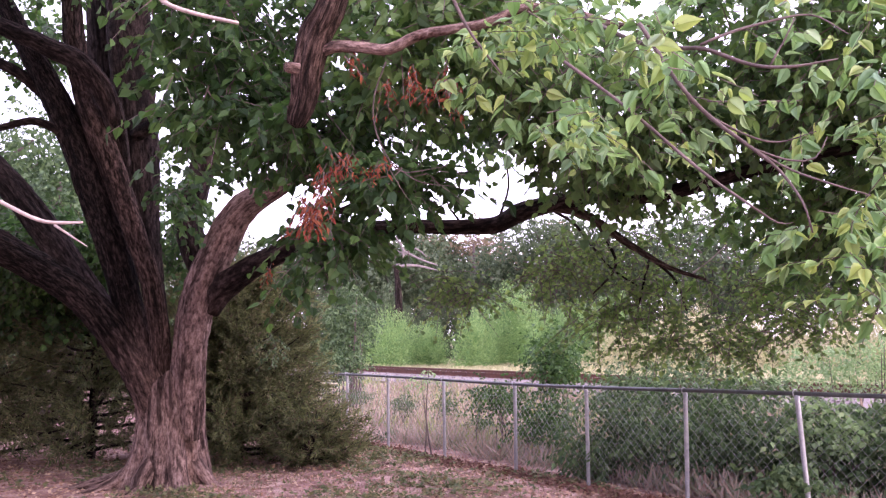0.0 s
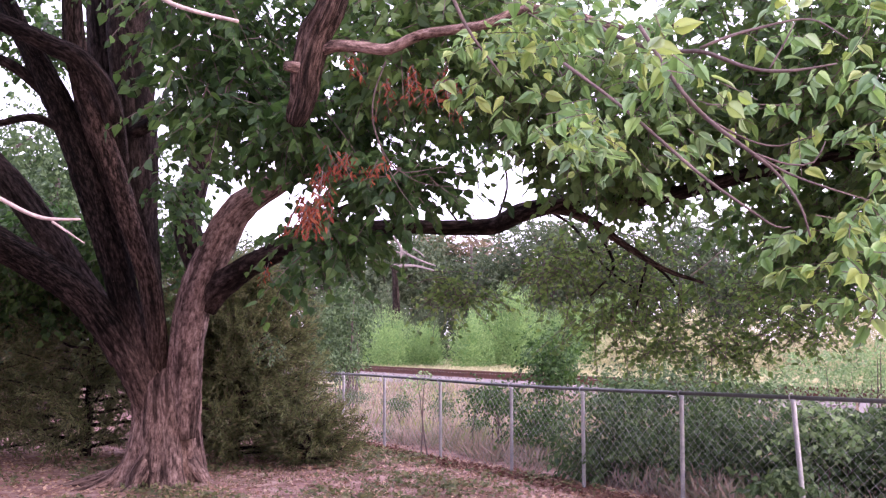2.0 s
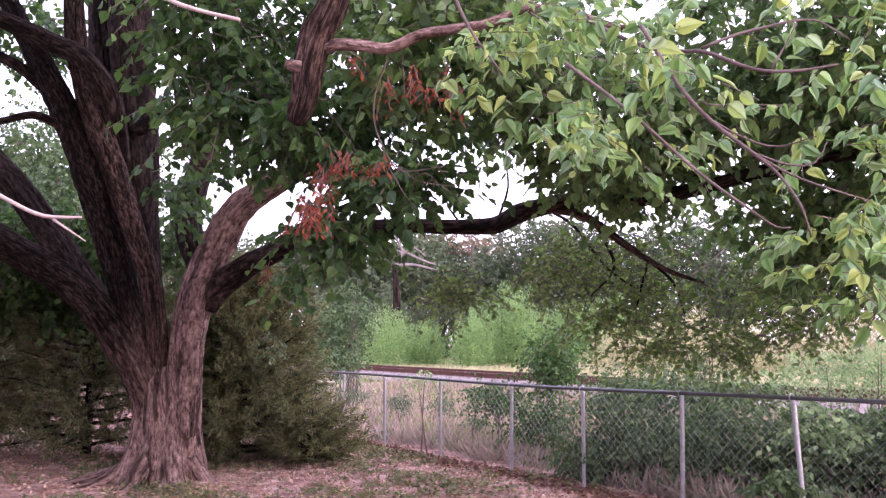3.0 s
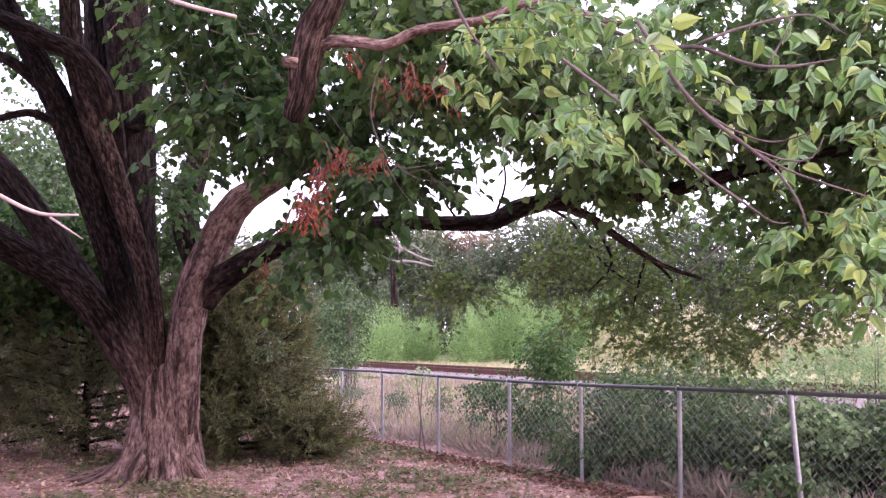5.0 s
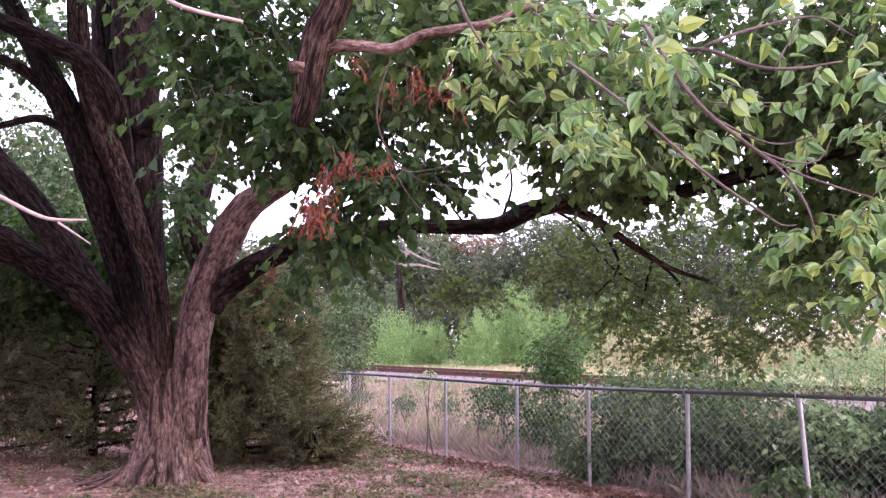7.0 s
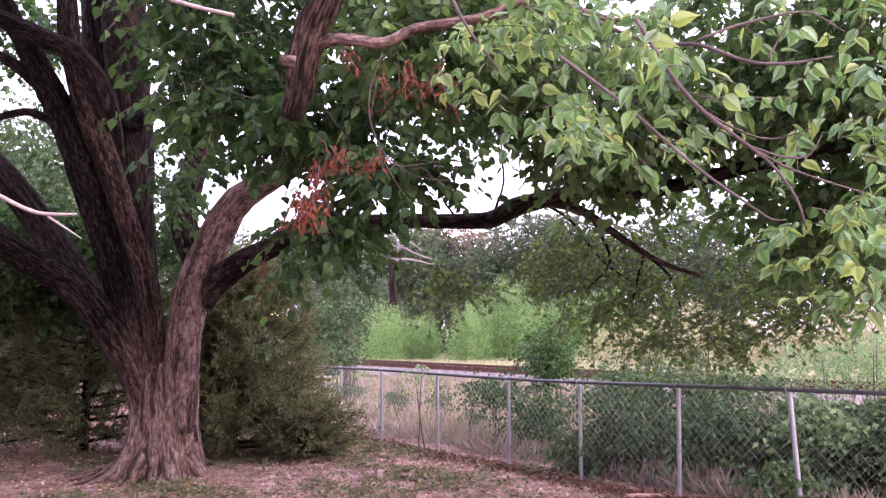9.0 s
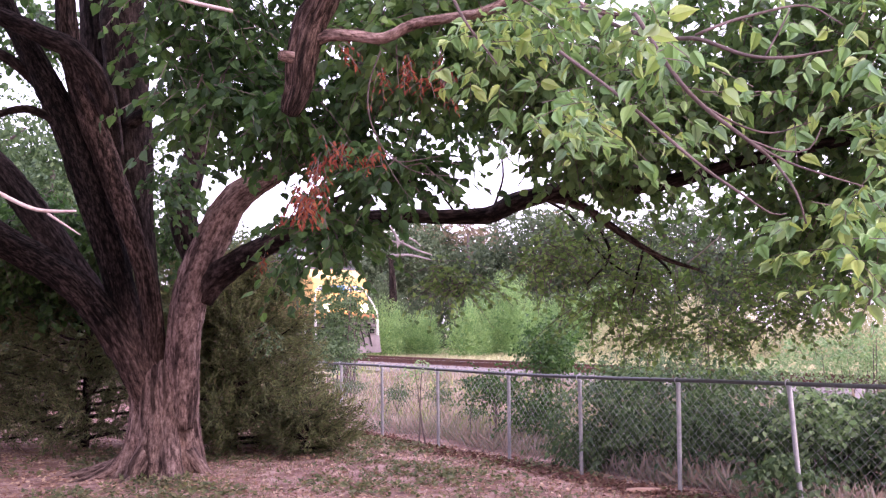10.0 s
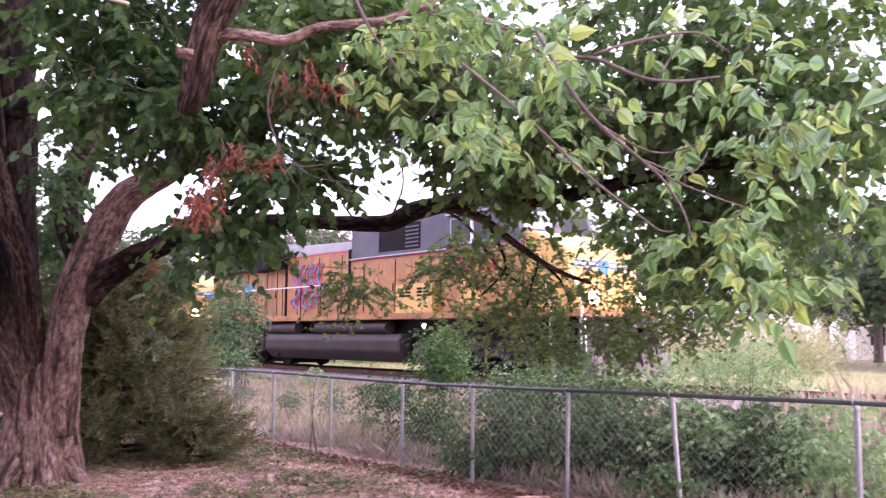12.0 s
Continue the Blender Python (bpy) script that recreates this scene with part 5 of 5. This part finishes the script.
# ---- locomotive ----
def build_locomotive():
    """Six-axle road locomotive. Its space: x ahead, origin at the front, on the rails."""
    loco = thing("locomotive", "yellow and grey diesel locomotive with lit headlights, on the railway", "locomotive", group="coupled locomotives")

    def add(name, shape, mat, label="", parent=None, smooth=False):
        return part(name, shape, mat, parent or loco, label, smooth)

    # underframe and deck
    add("deck", boxed(-21.6, -0.25, -1.5, 1.5, 1.62, 1.80, bevel=0.02), YELLOW, "yellow deck sill")
    add("underframe", boxed(-21.3, -0.7, -0.9, 0.9, 1.0, 1.615), GRIME)
    # pilot with plough and coupler
    pilot = add("pilot", boxed(-0.28, -0.08, -1.40, 1.40, 0.70, 1.36, bevel=0.02), PILOT, "grey front pilot plate")
    for y0, y1, top in ((-1.5, -0.42, 0.86), (0.42, 1.5, 0.86), (-0.415, 0.415, 0.50)):
        bm = prism([(-0.3, 0.12), (0.25, 0.10), (0.04, top), (-0.07, top)], y0, y1, 0.01)
        add("plough_blade", bm, PILOT, "grey snowplough blade", pilot)
    add("anticlimber", boxed(-0.27, 0.16, -1.12, 1.12, 1.37, 1.44, bevel=0.015), PILOT, "ledge over the coupler", pilot)
    for y in (-1.02, -0.52, 0.52, 1.02):
        add("gusset", prism([(-0.075, 1.06), (-0.075, 1.366), (0.13, 1.366)], y - 0.025, y + 0.025), GRIME, "", pilot)
    add("uncoupling_lever", rod(bmesh.new(), (0.03, -1.38, 1.22), (0.03, 1.38, 1.22), 0.022, 8), GRIME, "", pilot)
    for y in (-1.16, 1.16):
        add("jumper_socket", boxed(-0.09, 0.0, y - 0.12, y + 0.12, 0.95, 1.15, bevel=0.02), BLACK, "", pilot)
    bm = boxed(-0.1, 0.02, -0.36, 0.36, 0.62, 1.12)
    add("coupler_pocket", bm, BLACK, "", pilot)
    bm = boxed(-0.1, 0.42, -0.13, 0.13, 0.78, 1.02, bevel=0.03)
    box(bm, 0.36, 0.62, -0.2, 0.16, 0.74, 1.06, 0.05)
    add("coupler", bm, GRIME, "dark knuckle coupler", pilot)
    for y in (-0.95, -0.62, 0.62, 0.95):
        gh = Geo()
        tube(gh, [(-0.06, y, 1.15, 0.03), (0.10, y, 0.95, 0.03), (0.16, y + 0.06, 0.6, 0.03), (0.18, y + 0.1, 0.38, 0.035)], 8, 0.08)
        add("air_hose", gh, BLACK, "", pilot, True)
    for y in (-1, 1):
        for k in range(4):
            add("step", boxed(-1.15, -0.35, y * 1.2 - 0.28, y * 1.2 + 0.28, 0.35 + 0.36 * k, 0.39 + 0.36 * k), TANKGREY)
        for x0 in (-1.17, -0.35):
            add("step_side", boxed(x0, x0 + 0.04, y * 1.2 - 0.28, y * 1.2 + 0.28, 0.3, 1.615), TANKGREY)
        for x0 in (-1.2, -0.2):
            gr = Geo()
            tube(gr, [(x0, y * 1.5, 0.6, 0.028), (x0, y * 1.52, 1.5, 0.028), (x0, y * 1.5, 1.95, 0.028), (x0 - 0.55, y * 1.25, 2.75, 0.028), (x0 - 0.7, y * 1.1, 2.85, 0.028)], 8, 0.12)
            add("grab_iron", gr, WHITE, "white bent handrail", None, True)
        gr = Geo()
        tube(gr, [(-0.1, y * 1.5, 1.55, 0.025), (-0.05, y * 1.5, 0.72, 0.025), (-0.03, y * 1.3, 0.62, 0.025), (-0.03, y * 0.8, 0.62, 0.025)], 8, 0.1)
        add("grab_iron", gr, WHITE, "white bent handrail", None, True)
        add("ditch_light", rod(bmesh.new(), (-0.5, y * 0.92, 2.07), (-0.3, y * 0.92, 2.07), 0.15, 16), GRIME, "ditch light housing")
        add("ditch_glare", rod(bmesh.new(), (-0.31, y * 0.92, 2.07), (-0.285, y * 0.92, 2.07), 0.20, 20), GLARE, "warm glowing disc added for the lamp's glare")
        add("ditch_lens", rod(bmesh.new(), (-0.3, y * 0.92, 2.07), (-0.27, y * 0.92, 2.07), 0.14, 20), LAMP, "glowing ditch light lens")
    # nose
    nose = add("nose", prism([(-0.75, 1.80), (-0.75, 3.05), (-0.92, 3.40), (-1.9, 3.84), (-2.3, 3.88), (-2.3, 1.80)], -1.36, 1.36, 0.09), YELLOW_LIT_PALE, "yellow short nose")
    add("nose_door", boxed(-0.765, -0.74, -0.75, -0.15, 1.86, 2.84, bevel=0.008), YELLOW_LIT_PALE, "", nose)
    add("nose_door", boxed(-0.765, -0.74, 0.15, 0.75, 1.86, 2.84, bevel=0.008), YELLOW_LIT_PALE, "", nose)
    for y in (-0.80, -0.12, 0.12, 0.80):
        add("seam", boxed(-0.772, -0.742, y - 0.012, y + 0.012, 1.9, 2.86), RUST, "", nose)
    for k in range(4):
        for y in (-1, 1):
            y0, y1 = (0.26, 1.25 - 0.05 * k) if y > 0 else (-1.25 + 0.05 * k, -0.26)
            add("wing_stripe", boxed(-0.785, -0.745, y0, y1, 2.82 + 0.06 * k, 2.86 + 0.06 * k), BLUE if k % 2 else WHITE, "", nose)
    add("shield", boxed(-0.79, -0.745, -0.22, 0.22, 2.72, 3.08, bevel=0.01), BLUE, "blue shield emblem", nose)
    # cab
    cab = add("cab", prism([(-2.25, 1.80), (-2.25, 3.86), (-2.55, 4.66), (-2.9, 4.84), (-4.2, 4.92), (-5.25, 4.84), (-5.25, 1.80)], -1.5, 1.5, 0.05), GREY, "grey cab roof and walls")
    for y in (-1, 1):
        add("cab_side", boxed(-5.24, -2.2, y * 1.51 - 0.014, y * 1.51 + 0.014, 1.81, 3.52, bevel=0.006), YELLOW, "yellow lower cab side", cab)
        add("stripe", boxed(-5.24, -2.26, y * 1.512 - 0.012, y * 1.512 + 0.012, 3.525, 3.58), RED, "", cab)
        for x0, x1 in ((-4.02, -3.35), (-4.98, -4.18)):
            add("window_frame", boxed(x0 - 0.06, x1 + 0.06, y * 1.508 - 0.014, y * 1.508 + 0.014, 3.66, 4.46, bevel=0.02), WINDOW_TRIM, "pale lilac-grey window surround", cab)
            add("side_window", boxed(x0, x1, y * 1.516 - 0.014, y * 1.516 + 0.014, 3.73, 4.39, bevel=0.01), GLASSY, "dark cab side window", cab)
        add("window_post", boxed(-4.15, -4.05, y * 1.53 - 0.02, y * 1.53 + 0.02, 3.66, 4.46), WHITE, "white window post", cab)
        add("sunshade", prism([(-5.1, 4.50), (-3.2, 4.50), (-3.2, 4.54), (-5.1, 4.54)], y * 1.56 - 0.12, y * 1.56 + 0.12), WINDOW_TRIM, "pale sunshade over the window", cab)
        add("cab_door", boxed(-4.55, -3.75, y * 1.528 - 0.010, y * 1.528 + 0.010, 1.95, 2.72, bevel=0.006), YELLOW_LIT_PALE, "paler access panel", cab)
        for x0 in (-4.5, -3.9):
            add("hinge", boxed(x0, x0 + 0.05, y * 1.54 - 0.012, y * 1.54 + 0.012, 2.55, 2.66), GRIME, "", cab)
        for k in range(4):
            add("number_bar", boxed(-4.72 + 0.44 * k, -4.44 + 0.44 * k, y * 1.526 - 0.008, y * 1.526 + 0.008, 2.88, 3.32), RED, "", cab)
        w = boxed(-0.014, 0.014, -0.60, 0.60, -0.27, 0.27, bevel=0.01)
        bmesh.ops.transform(w, matrix=pose(-2.385, y * 0.74, 4.22, 0, -20.6, 0), verts=w.verts[:])
        add("windscreen", w, SCREEN if y < 0 else GLASSY, "windscreen reflecting the pale sky" if y < 0 else "dark windscreen", cab)
    add("headlight_box", boxed(-2.8, -2.36, -0.40, 0.40, 4.58, 4.98, bevel=0.04), GREY, "", cab)
    add("headlight_glare", rod(bmesh.new(), (-2.37, 0, 4.74), (-2.345, 0, 4.74), 0.19, 20), GLARE, "warm glowing disc added for the lamp's glare", cab)
    for y in (-0.15, 0.15):
        add("headlight", rod(bmesh.new(), (-2.36, y, 4.74), (-2.33, y, 4.74), 0.13, 20), LAMP, "glowing twin headlight", cab)
    add("horn", rod(bmesh.new(), (-5.0, 0.3, 4.98), (-4.5, 0.3, 4.98), 0.05, 10, 0.10), GRIME, "", cab)
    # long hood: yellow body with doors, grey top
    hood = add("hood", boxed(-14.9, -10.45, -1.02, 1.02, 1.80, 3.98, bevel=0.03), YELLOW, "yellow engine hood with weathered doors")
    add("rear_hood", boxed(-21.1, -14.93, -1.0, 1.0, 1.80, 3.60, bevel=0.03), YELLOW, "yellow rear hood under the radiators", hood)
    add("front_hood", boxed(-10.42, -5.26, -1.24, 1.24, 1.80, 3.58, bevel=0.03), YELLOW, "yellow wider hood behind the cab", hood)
    add("hood_top", prism([(-15.0, 3.99), (-14.9, 4.28), (-14.6, 4.40), (-10.5, 4.28), (-10.45, 3.99)], -0.96, 0.96, 0.04), HOOD_TOP, "pale grey hood roof", hood)
    add("radiator", prism([(-21.1, 3.62), (-21.1, 4.62), (-15.8, 4.62), (-15.0, 4.3), (-15.0, 3.62)], -1.45, 1.45, 0.06), GREY, "flared grey radiator section", hood)
    add("radiator_wedge", prism([(-16.6, 3.50), (-14.9, 3.64), (-14.6, 4.1), (-15.6, 4.45), (-16.6, 4.45)], -1.48, 1.48, 0.03), BLACK, "black wedge under the radiator flare", hood)
    add("electrical_cabinet", prism([(-10.42, 3.60), (-10.42, 4.62), (-10.2, 4.70), (-5.5, 4.78), (-5.26, 4.74), (-5.26, 3.60)], -1.22, 1.22, 0.04), GREY, "tall grey cabinet behind the cab", hood)
    for y in (-1, 1):
        opening = add("intake", boxed(-8.85, -6.75, y * 1.225 - 0.012, y * 1.225 + 0.012, 3.76, 4.58, bevel=0.01), BLACK, "dark air intake", hood)
        for k in range(6):
            add("slat", boxed(-7.45, -6.8, y * 1.245 - 0.012, y * 1.245 + 0.012, 3.82 + 0.12 * k, 3.87 + 0.12 * k), GREY, "", opening)
        for k in range(3):
            add("grille", boxed(-20.7 + 1.75 * k, -19.1 + 1.75 * k, y * 1.45 - 0.012, y * 1.45 + 0.012, 3.75, 4.45), BLACK, "dark radiator grille", hood)
        add("stripe", boxed(-10.4, -5.28, y * 1.245 - 0.012, y * 1.245 + 0.012, 3.54, 3.59), RED, "", hood)
        add("stripe", boxed(-14.88, -10.47, y * 1.025 - 0.012, y * 1.025 + 0.012, 3.93, 3.98), RED, "", hood)
        add("roof_edge", boxed(-10.40, -5.28, y * 1.28 - 0.05, y * 1.28 + 0.05, 3.60, 3.64), WINDOW_TRIM, "thin pale ledge", hood)
        spans = [(-20.9 + 0.76 * k, 1.0, 3.42) for k in range(8)] + [(-14.8 + 0.72 * k, 1.02, 3.78) for k in range(6)] + [(-10.3 + 0.84 * k, 1.24, 3.40) for k in range(6)]
        for k, (x, w, top) in enumerate(spans):
            door = add("hood_door", boxed(x, x + 0.66, y * (w + 0.008) - 0.012, y * (w + 0.008) + 0.012, 1.95, top, bevel=0.008), YELLOW, "", hood)
            if k % 2 == 0 or k < 8:
                add("seam", boxed(x + 0.675, x + 0.70, y * (w + 0.006) - 0.008, y * (w + 0.006) + 0.008, 1.86, top + 0.08), BLACK, "", hood)
            add("latch", boxed(x + 0.58, x + 0.62, y * (w + 0.025) - 0.015, y * (w + 0.025) + 0.015, 2.5, 2.75), GRIME, "", door)
        for x, w in ((-14.91, 1.05), (-10.435, 1.26)):
            add("pillar", boxed(x - 0.045, x + 0.045, y * w - 0.03, y * w + 0.03, 1.81, 3.97), BLACK, "dark upright gap between hood sections", hood)
        add("equipment_box", boxed(-7.6, -5.84, y * 1.36 - 0.13, y * 1.36 + 0.13, 1.80, 2.66, bevel=0.02), YELLOW_LIT_PALE, "paler yellow equipment locker", hood)
        for k in range(2):
            for j in range(3):
                for m in range(2):
                    add("vent", boxed(-7.4 + 0.85 * k + 0.3 * m, -7.15 + 0.85 * k + 0.3 * m, y * 1.492 - 0.008, y * 1.492 + 0.008, 2.28 + 0.1 * j, 2.34 + 0.1 * j), BLACK, "", hood)
        # sprayed lettering as loose curls
        rs = np.random.default_rng(77)
        for k in range(12):
            gs = Geo()
            x0 = -14.3 + 0.17 * k
            tube(gs, [(x0 + rs.normal(0, .12), y * 1.05, 2.05 + 0.1 * rs.random(), 0.035), (x0 - 0.22, y * 1.05, 2.35, 0.035), (x0 + 0.22 + rs.normal(0, .08), y * 1.05, 2.7, 0.035),
                      (x0 - 0.15, y * 1.05, 3.15, 0.035), (x0 + 0.2 + rs.normal(0, .1), y * 1.05, 3.65, 0.03)], 6, 0.12)
            add("sprayed_stroke", gs, (SPRAY, BLUE, RED)[k % 3], "", hood)
        add("shield", boxed(-18.3, -17.4, y * 1.03 - 0.012, y * 1.03 + 0.012, 2.65, 3.1, bevel=0.01), BLUE, "blue shield emblem", hood)
        # walkway rail
        gr = Geo()
        tube(gr, [(-10.5, y * 1.46, 2.82, 0.02), (-21.0, y * 1.46, 2.82, 0.02)], 6, 2.0)
        add("handrail", gr, WHITE, "pale walkway handrail", None, True)
        for k in range(9):
            add("stanchion", rod(bmesh.new(), (-10.6 - 1.28 * k, y * 1.46, 1.8), (-10.6 - 1.28 * k, y * 1.46, 2.82), 0.018, 6), GRIME)
        # trucks' side frames
        for cx in (-4.55, -17.0):
            frame_bm = prism([(cx - 2.6, 0.62), (cx - 2.4, 0.35), (cx - 1.5, 0.35), (cx - 1.2, 0.55), (cx - 0.5, 0.55), (cx - 0.3, 0.35), (cx + 0.3, 0.35), (cx + 0.5, 0.55), (cx + 1.2, 0.55),
                              (cx + 1.5, 0.35), (cx + 2.4, 0.35), (cx + 2.6, 0.62), (cx + 2.3, 1.0), (cx - 2.3, 1.0)], y * 1.12 - 0.07, y * 1.12 + 0.07, 0.02)
            if y > 0:
                add("traction_motor", boxed(cx - 2.5, cx + 2.5, -0.62, 0.62, 0.12, 1.1, bevel=0.05), BLACK, "dark traction motors between the wheels")
            truck = add("truck_frame", frame_bm, TANKGREY, "dusty cast truck side frame")
            for k in (-1, 0, 1):
                bm = boxed(cx + 1.9 * k - 0.2, cx + 1.9 * k + 0.2, y * 1.22 - 0.08, y * 1.22 + 0.08, 0.36, 0.74, bevel=0.03)
                add("axle_box", bm, GRIME, "", truck)
            for k in (-1.45, -0.45, 0.45, 1.45):
                add("brake_cylinder", rod(bmesh.new(), (cx + k, y * 1.2, 0.82), (cx + k, y * 1.33, 0.82), 0.11, 14), TANKGREY, "", truck)
            add("truck_bolster", boxed(cx - 0.5, cx + 0.5, y * 1.2 - 0.06, y * 1.2 + 0.06, 0.98, 1.22, bevel=0.03), GRIME, "", truck)
            add("sand_pipe", rod(bmesh.new(), (cx + 2.5, y * 1.0, 1.05), (cx + 2.62, y * 0.8, 0.12), 0.03, 6), GRIME, "", truck)
            for k in (-0.95, 0.95):
                gc = Geo()
                tube(gc, [(cx + k + 0.09 * math.cos(a), y * 1.2 + 0.09 * math.sin(a), 0.55 + a * 0.018, 0.02) for a in np.arange(0, 25, 0.7)], 5, 0.08)
                add("spring", gc, GRIME, "", truck)
        add("step_light", rod(bmesh.new(), (-6.2, y * 1.47, 1.42), (-6.2, y * 1.50, 1.42), 0.07, 12), LAMP_SMALL, "small white step light")
        # air reservoirs above the tank
        for x0, x1 in ((-12.3, -8.2), (-15.7, -13.6)):
            add("air_tank", rod(bmesh.new(), (x0, y * 1.22, 1.38), (x1, y * 1.22, 1.38), 0.20, 28), TANKGREY, "long air reservoir", None, False)
    o = [(1.30, 1.18), (1.42, 1.0), (1.42, 0.62), (1.1, 0.30), (-1.1, 0.30), (-1.42, 0.62), (-1.42, 1.0), (-1.30, 1.18)]
    bm = bmesh.new()
    face = bm.faces.new([bm.verts.new((-15.7, a, b)) for a, b in o])
    ext = bmesh.ops.extrude_face_region(bm, geom=[face])["geom"]
    bmesh.ops.translate(bm, verts=[v for v in ext if isinstance(v, bmesh.types.BMVert)], vec=(8.2, 0, 0))
    bmesh.ops.recalc_face_normals(bm, faces=bm.faces[:])
    bmesh.ops.bevel(bm, geom=bm.edges[:], offset=0.08, segments=3, affect="EDGES", profile=0.6)
    add("fuel_tank", bm, TANKGREY, "large dusty brown fuel tank")
    add("rear_coupler", boxed(-22.2, -21.4, -0.14, 0.14, 0.78, 1.02, bevel=0.03), GRIME)
    for cx in (-4.55, -17.0):
        for k in (-1, 0, 1):
            bm = bmesh.new()
            for y in (-0.76, 0.76):
                rod(bm, (0, y - 0.07, 0), (0, y + 0.07, 0), 0.52, 28)
                rod(bm, (0, y - 0.1 * (1 if y > 0 else -1), 0), (0, y - 0.06 * (1 if y > 0 else -1), 0), 0.55, 28)
            rod(bm, (0, -1.2, 0), (0, 1.2, 0), 0.09, 12)
            ws = add("wheelset", bm, GRIME, "dark steel wheelset")
            ws.location = (cx + 1.9 * k, 0, 0.55)
    return loco


LOCO = build_locomotive()
FOLLOWER = copy_thing(LOCO, pose(0, 0, 0))
tagged(FOLLOWER, "second yellow diesel locomotive coupled behind the first")
SPEED, ALONG_11 = 10.2, 23.75          # metres per second; metres along the track at 11 s
FORWARD = TURN - 90.0


def motions():
    for engine, behind in ((LOCO, 0.0), (FOLLOWER, 22.7)):
        rows = []
        for t in np.arange(0, 12.01, 1.0):
            p = spot(TRACK, ALONG_11 + SPEED * (11 - t) + behind, RAIL_Z)
            rows.append((float(t), pose(p[0], p[1], p[2], 0, 0, FORWARD)))
        walk(engine, rows)
        for wheels in [o for o in engine.children if o.name.startswith("wheelset")]:
            at = wheels.location.copy()
            turn = math.degrees(SPEED / 15 / 0.55)
            walk(wheels, [(k / 15, pose(at.x, at.y, at.z, 0, turn * k, 0)) for k in range(181)])


motions()
